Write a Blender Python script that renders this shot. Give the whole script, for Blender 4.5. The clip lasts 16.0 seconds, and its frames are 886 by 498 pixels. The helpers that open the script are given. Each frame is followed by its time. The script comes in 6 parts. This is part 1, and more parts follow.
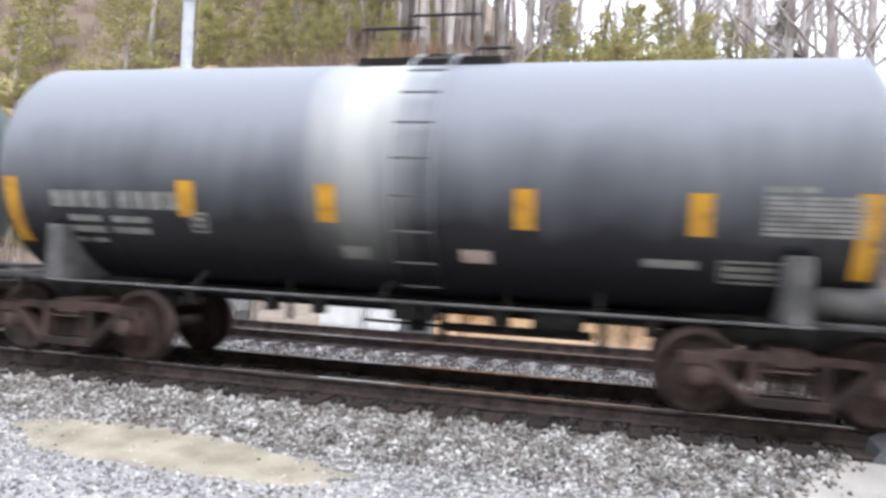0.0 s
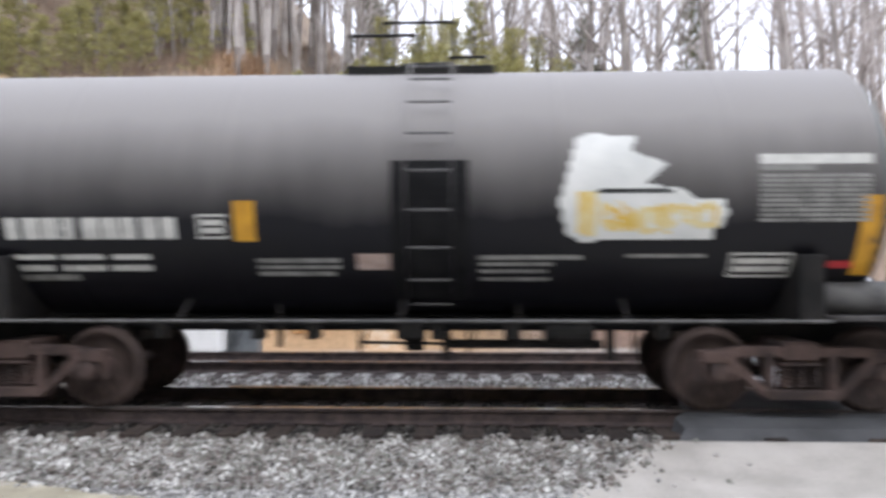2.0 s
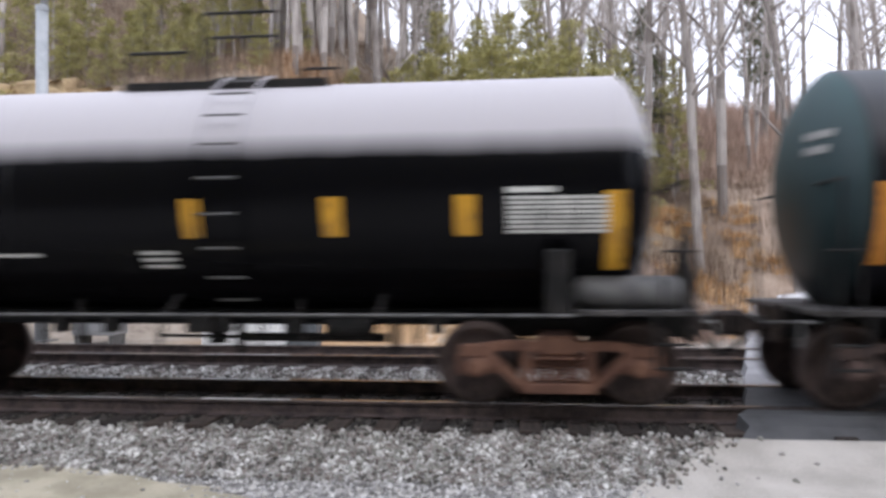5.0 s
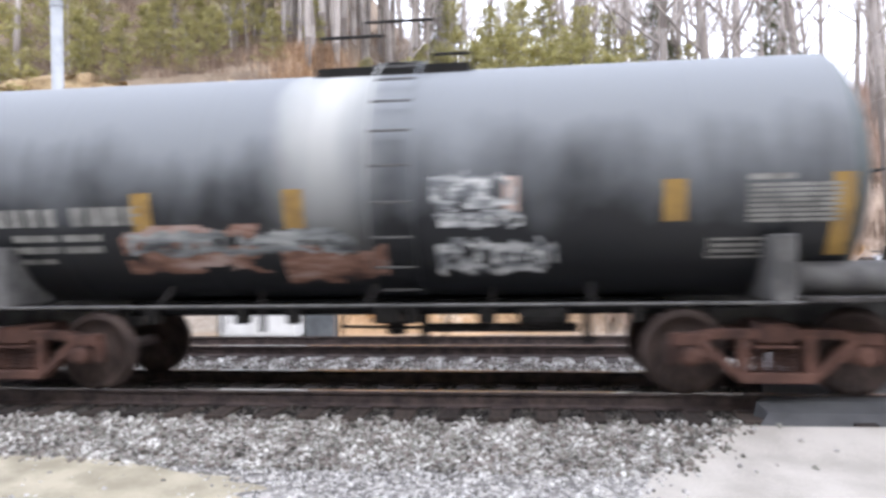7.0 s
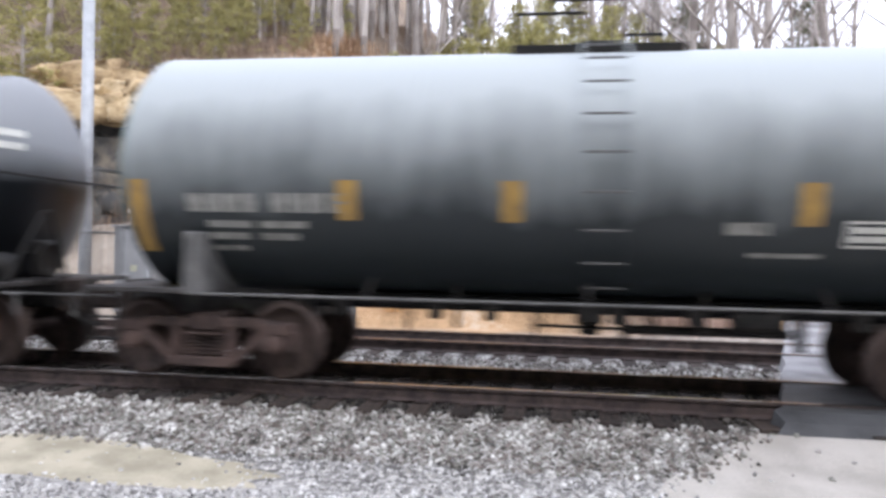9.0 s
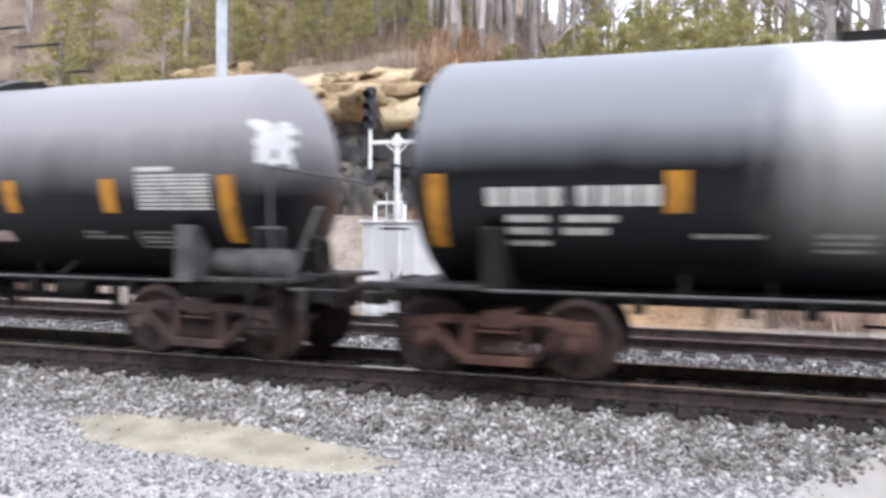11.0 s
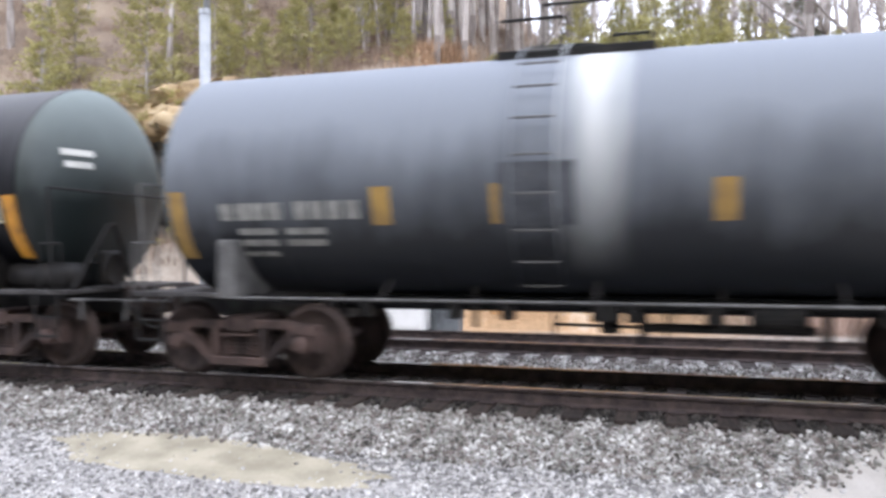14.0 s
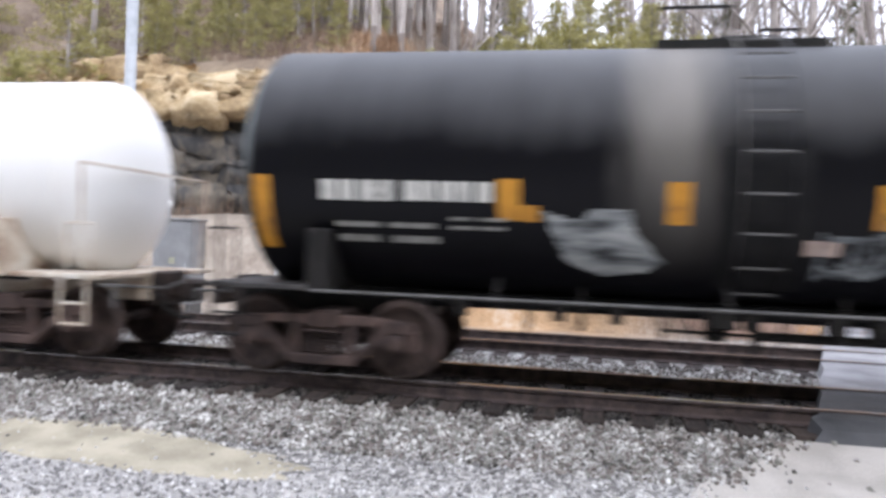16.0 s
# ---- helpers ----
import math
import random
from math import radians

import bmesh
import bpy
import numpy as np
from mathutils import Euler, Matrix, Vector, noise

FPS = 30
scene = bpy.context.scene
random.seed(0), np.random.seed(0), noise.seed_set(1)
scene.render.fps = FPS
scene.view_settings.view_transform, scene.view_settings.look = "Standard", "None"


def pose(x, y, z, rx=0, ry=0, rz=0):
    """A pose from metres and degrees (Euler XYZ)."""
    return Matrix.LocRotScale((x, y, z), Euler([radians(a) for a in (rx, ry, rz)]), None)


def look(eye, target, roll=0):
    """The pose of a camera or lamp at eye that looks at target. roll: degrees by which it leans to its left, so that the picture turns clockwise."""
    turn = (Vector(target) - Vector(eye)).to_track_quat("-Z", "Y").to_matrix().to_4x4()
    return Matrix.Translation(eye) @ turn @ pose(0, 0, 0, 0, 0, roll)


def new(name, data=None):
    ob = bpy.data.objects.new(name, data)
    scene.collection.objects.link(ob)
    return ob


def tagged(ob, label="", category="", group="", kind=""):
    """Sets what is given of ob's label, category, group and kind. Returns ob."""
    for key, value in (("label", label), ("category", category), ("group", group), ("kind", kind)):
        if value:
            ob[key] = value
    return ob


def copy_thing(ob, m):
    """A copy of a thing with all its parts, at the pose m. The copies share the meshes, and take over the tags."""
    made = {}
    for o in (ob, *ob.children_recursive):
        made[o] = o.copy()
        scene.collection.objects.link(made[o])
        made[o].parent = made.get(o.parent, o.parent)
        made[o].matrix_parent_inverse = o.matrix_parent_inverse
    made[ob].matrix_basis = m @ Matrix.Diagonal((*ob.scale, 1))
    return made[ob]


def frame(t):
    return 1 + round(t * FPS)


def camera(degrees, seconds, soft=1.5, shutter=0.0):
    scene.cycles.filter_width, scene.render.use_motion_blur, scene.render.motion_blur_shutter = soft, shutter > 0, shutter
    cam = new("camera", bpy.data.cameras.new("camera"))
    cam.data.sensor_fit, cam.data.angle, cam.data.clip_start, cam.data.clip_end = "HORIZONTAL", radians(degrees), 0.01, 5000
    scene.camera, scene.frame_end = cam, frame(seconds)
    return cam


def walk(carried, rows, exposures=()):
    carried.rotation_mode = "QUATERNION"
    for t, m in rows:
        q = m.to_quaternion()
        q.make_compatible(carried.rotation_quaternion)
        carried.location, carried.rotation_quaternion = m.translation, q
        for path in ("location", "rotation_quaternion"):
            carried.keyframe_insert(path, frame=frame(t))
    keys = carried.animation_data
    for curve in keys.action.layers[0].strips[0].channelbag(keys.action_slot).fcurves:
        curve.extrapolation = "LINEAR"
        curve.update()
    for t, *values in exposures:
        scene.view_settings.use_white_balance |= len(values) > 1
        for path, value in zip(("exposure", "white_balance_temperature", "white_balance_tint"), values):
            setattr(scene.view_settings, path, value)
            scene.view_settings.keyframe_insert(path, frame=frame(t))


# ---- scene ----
cam = camera(59.65, 16.0, soft=3.05, shutter=0.6)

# eye: 8.9 m before the near rail, 1.63 m above the rail heads; the phone is turned by hand
EYE = (0.0, -8.905, 1.630)
TURNS = [
    (0, 14.88, 0.18, -2.69), (0.5, 13.58, 0.67, -2.33), (1, 10.51, 0.68, -1.92), (1.5, 5.95, 0.53, -1.14),
    (2, 2.19, 1.28, 0.1), (2.5, -2.51, 2.21, -2.46), (3, -0.91, 2.01, -0.75), (3.5, 1.77, 2.23, -1.06),
    (3.7, 2.68, 2.15, -0.9), (4.8, 5.9, 1.1, 0.1), (5.8, 7.53, 0.36, 0.89), (6, 7.16, 0.26, 0.53),
    (6.5, 9.5, -0.63, 0.88), (7, 7.49, 0.14, 0.93), (7.5, 5.56, -0.88, -0.18), (8, 6.3, -0.06, -0.24),
    (8.2, 6.05, 0.01, -1.08), (9.3, 10.4, -0.2, -0.6), (10.3, 14.74, -0.49, -0.11), (10.5, 15.76, -0.89, -0.71),
    (11, 17.77, -0.88, -0.63), (11.5, 18.54, -0.48, -0.87), (12, 19.07, -0.43, -0.43), (12.5, 20.31, -0.89, -0.91),
    (13, 19.15, 0.43, -1.03), (13.5, 17.92, 0.14, -0.68), (14, 16.78, -0.03, 0.23), (14.5, 12.7, 0.51, -0.83),
    (15, 11.39, 0.75, -0.52), (15.5, 10.21, 0.56, -0.7), (16, 11.47, -0.42, -2.07)]
LIGHT = [(0, 0.36), (1.2, 0.19), (2.0, 0.0), (2.5, -0.28), (3.7, -0.24), (5.8, -0.25), (6.5, 0.0), (7.1, 0.34), (7.5, 0.1), (8.2, 0.14), (10.3, 0.2), (12.5, 0.33), (14.5, 0.27), (16, 0.15)]
BASE = 0.45
walk(cam, [(t, pose(*EYE, 90 + p, r, y)) for t, y, p, r in TURNS], [(t, BASE + v, 6500 if t < 9 else 6400, 10 if t < 5 else 12) for t, v in LIGHT])

# ---- overcast daylight ----
world = bpy.data.worlds.new("overcast")
scene.world = world
world.use_nodes = True
wn, wl = world.node_tree.nodes, world.node_tree.links
wn.clear()
sky = wn.new("ShaderNodeTexSky")
sky.sky_type, sky.sun_disc = "NISHITA", False
sky.sun_elevation, sky.sun_rotation = radians(48), radians(150)
sky.air_density, sky.dust_density = 1.5, 6.0
veil = wn.new("ShaderNodeMixRGB")
veil.inputs[0].default_value = 0.93
veil.inputs[2].default_value = (11.45, 12.0, 14.05, 1)
bg = wn.new("ShaderNodeBackground")
bg.inputs[1].default_value = 0.13
wout = wn.new("ShaderNodeOutputWorld")
wl.new(sky.outputs[0], veil.inputs[1])
wl.new(veil.outputs[0], bg.inputs[0])
wl.new(bg.outputs[0], wout.inputs[0])
sun = new("sun", bpy.data.lights.new("sun", "SUN"))
sun.data.energy, sun.data.angle, sun.data.color = 0.7, radians(40), (1.0, 0.985, 0.96)
sun.matrix_world = look((30, -50, 65), (0, 0, 0))


# ---- materials ----
def mat(name, ramp, scale=4.0, rough=0.7, metal=0.0, bump=0.0, fine=40.0, grain=0.25, rand=0.0, stretch=(1, 1, 1), coat=0.0, coords="Object", spec=0.5):
    """Two scales of noise over a ramp of colours, with bump; rand varies the value from piece to piece."""
    m = bpy.data.materials.new(name)
    m.use_nodes = True
    n, l = m.node_tree.nodes, m.node_tree.links
    b = n["Principled BSDF"]
    tc = n.new("ShaderNodeTexCoord")
    mp = n.new("ShaderNodeMapping")
    mp.inputs["Scale"].default_value = stretch
    l.new(tc.outputs[coords], mp.inputs[0])
    big, small = n.new("ShaderNodeTexNoise"), n.new("ShaderNodeTexNoise")
    big.inputs["Scale"].default_value, big.inputs["Detail"].default_value = scale, 5
    small.inputs["Scale"].default_value, small.inputs["Detail"].default_value = fine, 4
    l.new(mp.outputs[0], big.inputs["Vector"])
    l.new(mp.outputs[0], small.inputs["Vector"])
    mix = n.new("ShaderNodeMath")
    mix.operation = "MULTIPLY_ADD"
    mix.inputs[1].default_value = grain
    l.new(small.outputs[0], mix.inputs[0])
    off = n.new("ShaderNodeMath")
    off.operation = "MULTIPLY_ADD"
    off.inputs[1].default_value = 1.0
    off.inputs[2].default_value = -grain / 2
    l.new(big.outputs[0], off.inputs[0])
    l.new(off.outputs[0], mix.inputs[2])
    src = mix.outputs[0]
    if rand:
        oi = n.new("ShaderNodeObjectInfo")
        ge = n.new("ShaderNodeNewGeometry")
        ad = n.new("ShaderNodeMath")
        ad.operation = "ADD"
        l.new(oi.outputs["Random"], ad.inputs[0])
        l.new(ge.outputs["Random Per Island"], ad.inputs[1])
        fr = n.new("ShaderNodeMath")
        fr.operation = "FRACT"
        l.new(ad.outputs[0], fr.inputs[0])
        sc = n.new("ShaderNodeMath")
        sc.operation = "MULTIPLY_ADD"
        sc.inputs[1].default_value = rand
        l.new(fr.outputs[0], sc.inputs[0])
        o2 = n.new("ShaderNodeMath")
        o2.operation = "ADD"
        o2.inputs[1].default_value = -rand / 2
        l.new(src, o2.inputs[0])
        l.new(o2.outputs[0], sc.inputs[2])
        src = sc.outputs[0]
    cr = n.new("ShaderNodeValToRGB")
    el = cr.color_ramp.elements
    while len(el) < len(ramp):
        el.new(0.5)
    for e, (pos, col) in zip(el, ramp):
        e.position, e.color = pos, (*col, 1)
    l.new(src, cr.inputs[0])
    l.new(cr.outputs[0], b.inputs["Base Color"])
    b.inputs["Roughness"].default_value, b.inputs["Metallic"].default_value = rough, metal
    b.inputs["Coat Weight"].default_value = coat
    b.inputs["Specular IOR Level"].default_value = spec
    if bump:
        bp = n.new("ShaderNodeBump")
        bp.inputs["Strength"].default_value, bp.inputs["Distance"].default_value = bump, 0.02
        l.new(src, bp.inputs["Height"])
        l.new(bp.outputs[0], b.inputs["Normal"])
    return m


def two(a, b, lo=0.35, hi=0.65):
    return [(lo, a), (hi, b)]


def car_paint(name, low, dust_sky, top, rough, amount, streak=None, z_lo=1.7, z_hi=3.0, patchy=0.5, gloss=0.0, spec=0.4, narrow=1.0):
    """Tank paint, paler with height: a dusty tone that also holds the sky's light and reflection; streaks run down the
    shell, a pale spill at streak metres along the car.
    """
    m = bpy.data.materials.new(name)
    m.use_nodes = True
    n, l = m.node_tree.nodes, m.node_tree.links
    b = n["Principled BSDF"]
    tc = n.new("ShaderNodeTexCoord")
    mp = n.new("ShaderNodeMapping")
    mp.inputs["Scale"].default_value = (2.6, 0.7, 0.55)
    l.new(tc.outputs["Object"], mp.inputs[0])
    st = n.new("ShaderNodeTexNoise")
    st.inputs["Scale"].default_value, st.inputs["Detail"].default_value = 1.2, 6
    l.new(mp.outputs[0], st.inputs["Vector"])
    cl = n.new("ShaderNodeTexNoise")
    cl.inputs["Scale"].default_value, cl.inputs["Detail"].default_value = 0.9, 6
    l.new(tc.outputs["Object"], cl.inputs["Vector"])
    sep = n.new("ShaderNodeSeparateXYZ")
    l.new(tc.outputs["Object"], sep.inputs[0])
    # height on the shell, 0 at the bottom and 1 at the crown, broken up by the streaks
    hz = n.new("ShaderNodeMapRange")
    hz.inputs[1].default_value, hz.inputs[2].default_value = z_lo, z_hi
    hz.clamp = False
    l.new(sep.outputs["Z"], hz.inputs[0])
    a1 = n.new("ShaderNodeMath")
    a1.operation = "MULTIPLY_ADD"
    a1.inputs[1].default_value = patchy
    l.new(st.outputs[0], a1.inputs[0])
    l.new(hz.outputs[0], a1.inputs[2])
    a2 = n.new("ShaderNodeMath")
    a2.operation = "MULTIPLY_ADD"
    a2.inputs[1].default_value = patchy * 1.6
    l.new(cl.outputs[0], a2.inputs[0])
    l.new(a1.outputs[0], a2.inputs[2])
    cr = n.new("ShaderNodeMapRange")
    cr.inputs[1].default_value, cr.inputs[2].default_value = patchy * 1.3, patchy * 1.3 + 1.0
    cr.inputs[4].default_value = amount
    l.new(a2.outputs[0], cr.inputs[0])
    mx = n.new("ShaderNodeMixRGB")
    mx.inputs[1].default_value, mx.inputs[2].default_value = (*low, 1), (*dust_sky, 1)
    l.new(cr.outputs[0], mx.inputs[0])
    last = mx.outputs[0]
    if streak is not None:
        d = n.new("ShaderNodeMath")
        d.operation = "SUBTRACT"
        d.inputs[1].default_value = streak
        l.new(sep.outputs["X"], d.inputs[0])
        ab = n.new("ShaderNodeMath")
        ab.operation = "ABSOLUTE"
        l.new(d.outputs[0], ab.inputs[0])
        wob = n.new("ShaderNodeMath")
        wob.operation = "MULTIPLY_ADD"
        wob.inputs[1].default_value = 0.7
        wide = n.new("ShaderNodeMath")
        wide.operation = "MULTIPLY"
        wide.inputs[1].default_value = narrow
        l.new(ab.outputs[0], wide.inputs[0])
        l.new(st.outputs[0], wob.inputs[0])
        l.new(wide.outputs[0], wob.inputs[2])
        wr = n.new("ShaderNodeMapRange")
        wr.inputs[1].default_value, wr.inputs[2].default_value = 0.98, 0.45
        wr.inputs[4].default_value = 0.95
        l.new(wob.outputs[0], wr.inputs[0])
        hr = n.new("ShaderNodeMapRange")
        hr.inputs[1].default_value, hr.inputs[2].default_value = 1.3, 3.3
        l.new(sep.outputs["Z"], hr.inputs[0])
        pr = n.new("ShaderNodeMath")
        pr.operation = "MULTIPLY"
        l.new(wr.outputs[0], pr.inputs[0])
        l.new(hr.outputs[0], pr.inputs[1])
        m2 = n.new("ShaderNodeMixRGB")
        m2.inputs[2].default_value = (*top, 1)
        l.new(pr.outputs[0], m2.inputs[0])
        l.new(last, m2.inputs[1])
        last = m2.outputs[0]
    b.inputs["Specular IOR Level"].default_value = spec + 0.6 * gloss
    b.inputs["Coat Weight"].default_value, b.inputs["Coat Roughness"].default_value, b.inputs["Coat IOR"].default_value = gloss, 0.05, 2.1
    l.new(last, b.inputs["Base Color"])
    rr = n.new("ShaderNodeMapRange")
    rr.inputs[3].default_value, rr.inputs[4].default_value = rough, min(1, rough + 0.3)
    l.new(cr.outputs[0], rr.inputs[0])
    l.new(rr.outputs[0], b.inputs["Roughness"])
    bp = n.new("ShaderNodeBump")
    bp.inputs["Strength"].default_value, bp.inputs["Distance"].default_value = 0.15, 0.02
    l.new(cl.outputs[0], bp.inputs["Height"])
    l.new(bp.outputs[0], b.inputs["Normal"])
    return m


BALLAST = mat("ballast_stone", [(0.15, (0.1, 0.095, 0.085)), (0.34, (0.24, 0.205, 0.185)), (0.48, (0.255, 0.26, 0.228)), (0.62, (0.38, 0.35, 0.33)), (0.76, (0.44, 0.435, 0.41)), (0.9, (0.76, 0.75, 0.72))], 3, 0.9, rand=0.75, fine=60)
BALLAST_PALE = mat("pale_gravel", [(0.2, (0.2, 0.195, 0.19)), (0.5, (0.42, 0.41, 0.4)), (0.8, (0.72, 0.71, 0.69))], 3, 0.9, rand=0.7, fine=60)
# darkened for oil and for the shade beneath the train
BALLAST_DARK = mat("shaded_oily_ballast", [(0.2, (0.016, 0.014, 0.013)), (0.5, (0.04, 0.035, 0.032)), (0.8, (0.10, 0.09, 0.08))], 3, 0.85, rand=0.7, fine=60)
MUD = mat("wet_sand", two((0.31, 0.28, 0.205), (0.48, 0.435, 0.33)), 2.5, 0.7, bump=0.2, fine=30)
PALE = mat("pale_road", two((0.38, 0.355, 0.315), (0.53, 0.5, 0.455)), 1.5, 0.9, bump=0.25, fine=60, grain=0.5)
ASPHALT = mat("asphalt", two((0.042, 0.043, 0.046), (0.085, 0.087, 0.092)), 2, 0.7, bump=0.4, fine=120, grain=0.6)
# the pale base takes in sky light on the wet surface
ASPHALT_PALE = mat("sky_pale_asphalt", two((0.15, 0.15, 0.157), (0.36, 0.36, 0.368)), 1.1, 0.55, bump=0.3, fine=90, grain=0.5)
RUST_RAIL = mat("rail_rust", two((0.04, 0.03, 0.029), (0.1, 0.074, 0.067)), 5, 0.75, 0.2, bump=0.3)
RAIL_TOP = mat("rail_polish", two((0.6, 0.6, 0.6), (0.75, 0.74, 0.73)), 8, 0.12, 1.0)
TIE = mat("creosote_tie", two((0.022, 0.016, 0.014), (0.06, 0.044, 0.036)), 6, 0.9, bump=0.6, fine=30, rand=0.3, stretch=(3, 0.6, 1))
RUST_RED = mat("red_rust_casting", two((0.05, 0.025, 0.02), (0.16, 0.08, 0.06)), 3, 0.8, 0.1, bump=0.5, fine=40, rand=0.25)
IRON = mat("dark_coupler_iron", two((0.016, 0.012, 0.011), (0.06, 0.042, 0.037)), 5, 0.7, 0.2, bump=0.5)
RUST_CAST = mat("rusty_casting", two((0.032, 0.022, 0.02), (0.115, 0.076, 0.066)), 3, 0.8, 0.1, bump=0.5, fine=40, rand=0.25)
WHEEL = mat("wheel_steel", two((0.04, 0.028, 0.025), (0.105, 0.075, 0.066)), 4, 0.65, 0.3, bump=0.3)
BLACK = mat("black_frame", two((0.006, 0.006, 0.006), (0.02, 0.018, 0.017)), 4, 0.6, bump=0.2, spec=0.3)
DECK = mat("dusty_black_deck", two((0.022, 0.02, 0.02), (0.075, 0.07, 0.068)), 4, 0.6, bump=0.2)
GREYSTEEL = mat("grey_dusty_steel", two((0.07, 0.07, 0.07), (0.15, 0.148, 0.145)), 4, 0.65, bump=0.2)
YELLOW = mat("yellow_reflector", [(0.28, (0.26, 0.15, 0.04)), (0.42, (0.58, 0.29, 0.02)), (0.7, (0.74, 0.39, 0.03))], 5, 0.45)
ORANGE = mat("orange_reflector", two((0.5, 0.19, 0.02), (0.62, 0.25, 0.03)), 5, 0.5)
LETTER = mat("stencil_white", two((0.55, 0.55, 0.52), (0.72, 0.72, 0.68)), 6, 0.6)
LETTER_KHAKI = mat("stencil_khaki", two((0.3, 0.29, 0.21), (0.45, 0.44, 0.33)), 6, 0.7)
LETTER_DIM = mat("stencil_faded", two((0.2, 0.2, 0.19), (0.34, 0.34, 0.32)), 6, 0.7)
WHITE = mat("white_paint", two((0.7, 0.7, 0.68), (0.82, 0.82, 0.8)), 2, 0.45, bump=0.1)
RELAY_GREY = mat("relay_grey", two((0.21, 0.215, 0.22), (0.3, 0.305, 0.31)), 2, 0.5, bump=0.1)
POLE = mat("galvanised_pole", two((0.33, 0.35, 0.37), (0.44, 0.46, 0.48)), 3, 0.5, 0.2)


# ---- building helpers ----
def part(name, bm, material, parent=None, label="", smooth=False):
    me = bpy.data.meshes.new(name)
    bm.to_mesh(me)
    bm.free()
    if smooth:
        for p in me.polygons:
            p.use_smooth = True
    me.materials.append(material)
    ob = new(name, me)
    if parent:
        ob.parent = parent
    if label:
        ob["label"] = label
    return ob


def share(ob, name, parent, m):
    """Another object on the same mesh."""
    o = new(name, ob.data)
    o.parent = parent
    o.matrix_basis = m
    return o


def empty(name, m=None):
    e = new(name)
    e.empty_display_size = 0.3
    if m is not None:
        e.matrix_basis = m
    return e


def box(bm, x0, x1, y0, y1, z0, z1, bevel=0.0, m=None):
    r = bmesh.ops.create_cube(bm, size=1)["verts"]
    bmesh.ops.scale(bm, vec=(x1 - x0, y1 - y0, z1 - z0), verts=r)
    bmesh.ops.translate(bm, vec=((x0 + x1) / 2, (y0 + y1) / 2, (z0 + z1) / 2), verts=r)
    if m is not None:
        bmesh.ops.transform(bm, matrix=m, verts=r)
    if bevel:
        es = list({e for v in r for e in v.link_edges})
        bmesh.ops.bevel(bm, geom=es, offset=bevel, segments=1, affect="EDGES")
    return bm


def rod(bm, a, b, r0, r1=None, seg=8):
    a, b = Vector(a), Vector(b)
    r1 = r0 if r1 is None else r1
    q = (b - a).to_track_quat("Z", "Y").to_matrix().to_4x4()
    m = Matrix.Translation((a + b) / 2) @ q
    bmesh.ops.create_cone(bm, cap_ends=True, segments=seg, radius1=r0, radius2=r1, depth=(b - a).length, matrix=m)
    return bm


def lathe(bm, profile, seg=32, axis="x"):
    """Turns (along, radius) points round an axis through the origin."""
    rings = []
    for a, r in profile:
        ring = []
        for i in range(seg):
            c, s = math.cos(2 * math.pi * i / seg) * r, math.sin(2 * math.pi * i / seg) * r
            ring.append(bm.verts.new((a, c, s) if axis == "x" else (c, a, s) if axis == "y" else (c, s, a)))
        rings.append(ring)
    for p, q in zip(rings, rings[1:]):
        for i in range(seg):
            bm.faces.new((p[i], p[(i + 1) % seg], q[(i + 1) % seg], q[i]))
    if profile[0][1] > 1e-6:
        bm.faces.new(rings[0][::-1])
    if profile[-1][1] > 1e-6:
        bm.faces.new(rings[-1])
    bmesh.ops.remove_doubles(bm, verts=bm.verts, dist=1e-5)
    bmesh.ops.recalc_face_normals(bm, faces=bm.faces)
    return bm


def grid_mesh(name, xs, ys, zf, material, smooth=True):
    vs = [(x, y, zf(x, y)) for y in ys for x in xs]
    nx = len(xs)
    fs = [(j * nx + i, j * nx + i + 1, (j + 1) * nx + i + 1, (j + 1) * nx + i) for j in range(len(ys) - 1) for i in range(nx - 1)]
    me = bpy.data.meshes.new(name)
    me.from_pydata(vs, [], fs)
    for p in me.polygons:
        p.use_smooth = smooth
    me.materials.append(material)
    return new(name, me)


def lerp(a, b, t):
    return a + (b - a) * t


def step(a, b, x):
    t = min(1, max(0, (x - a) / (b - a)))
    return t * t * (3 - 2 * t)


# ---- the lie of the land ----
def road_x(y):
    """The middle of the crossing road, which runs askew over the tracks."""
    return 6.1 + 0.315 * y


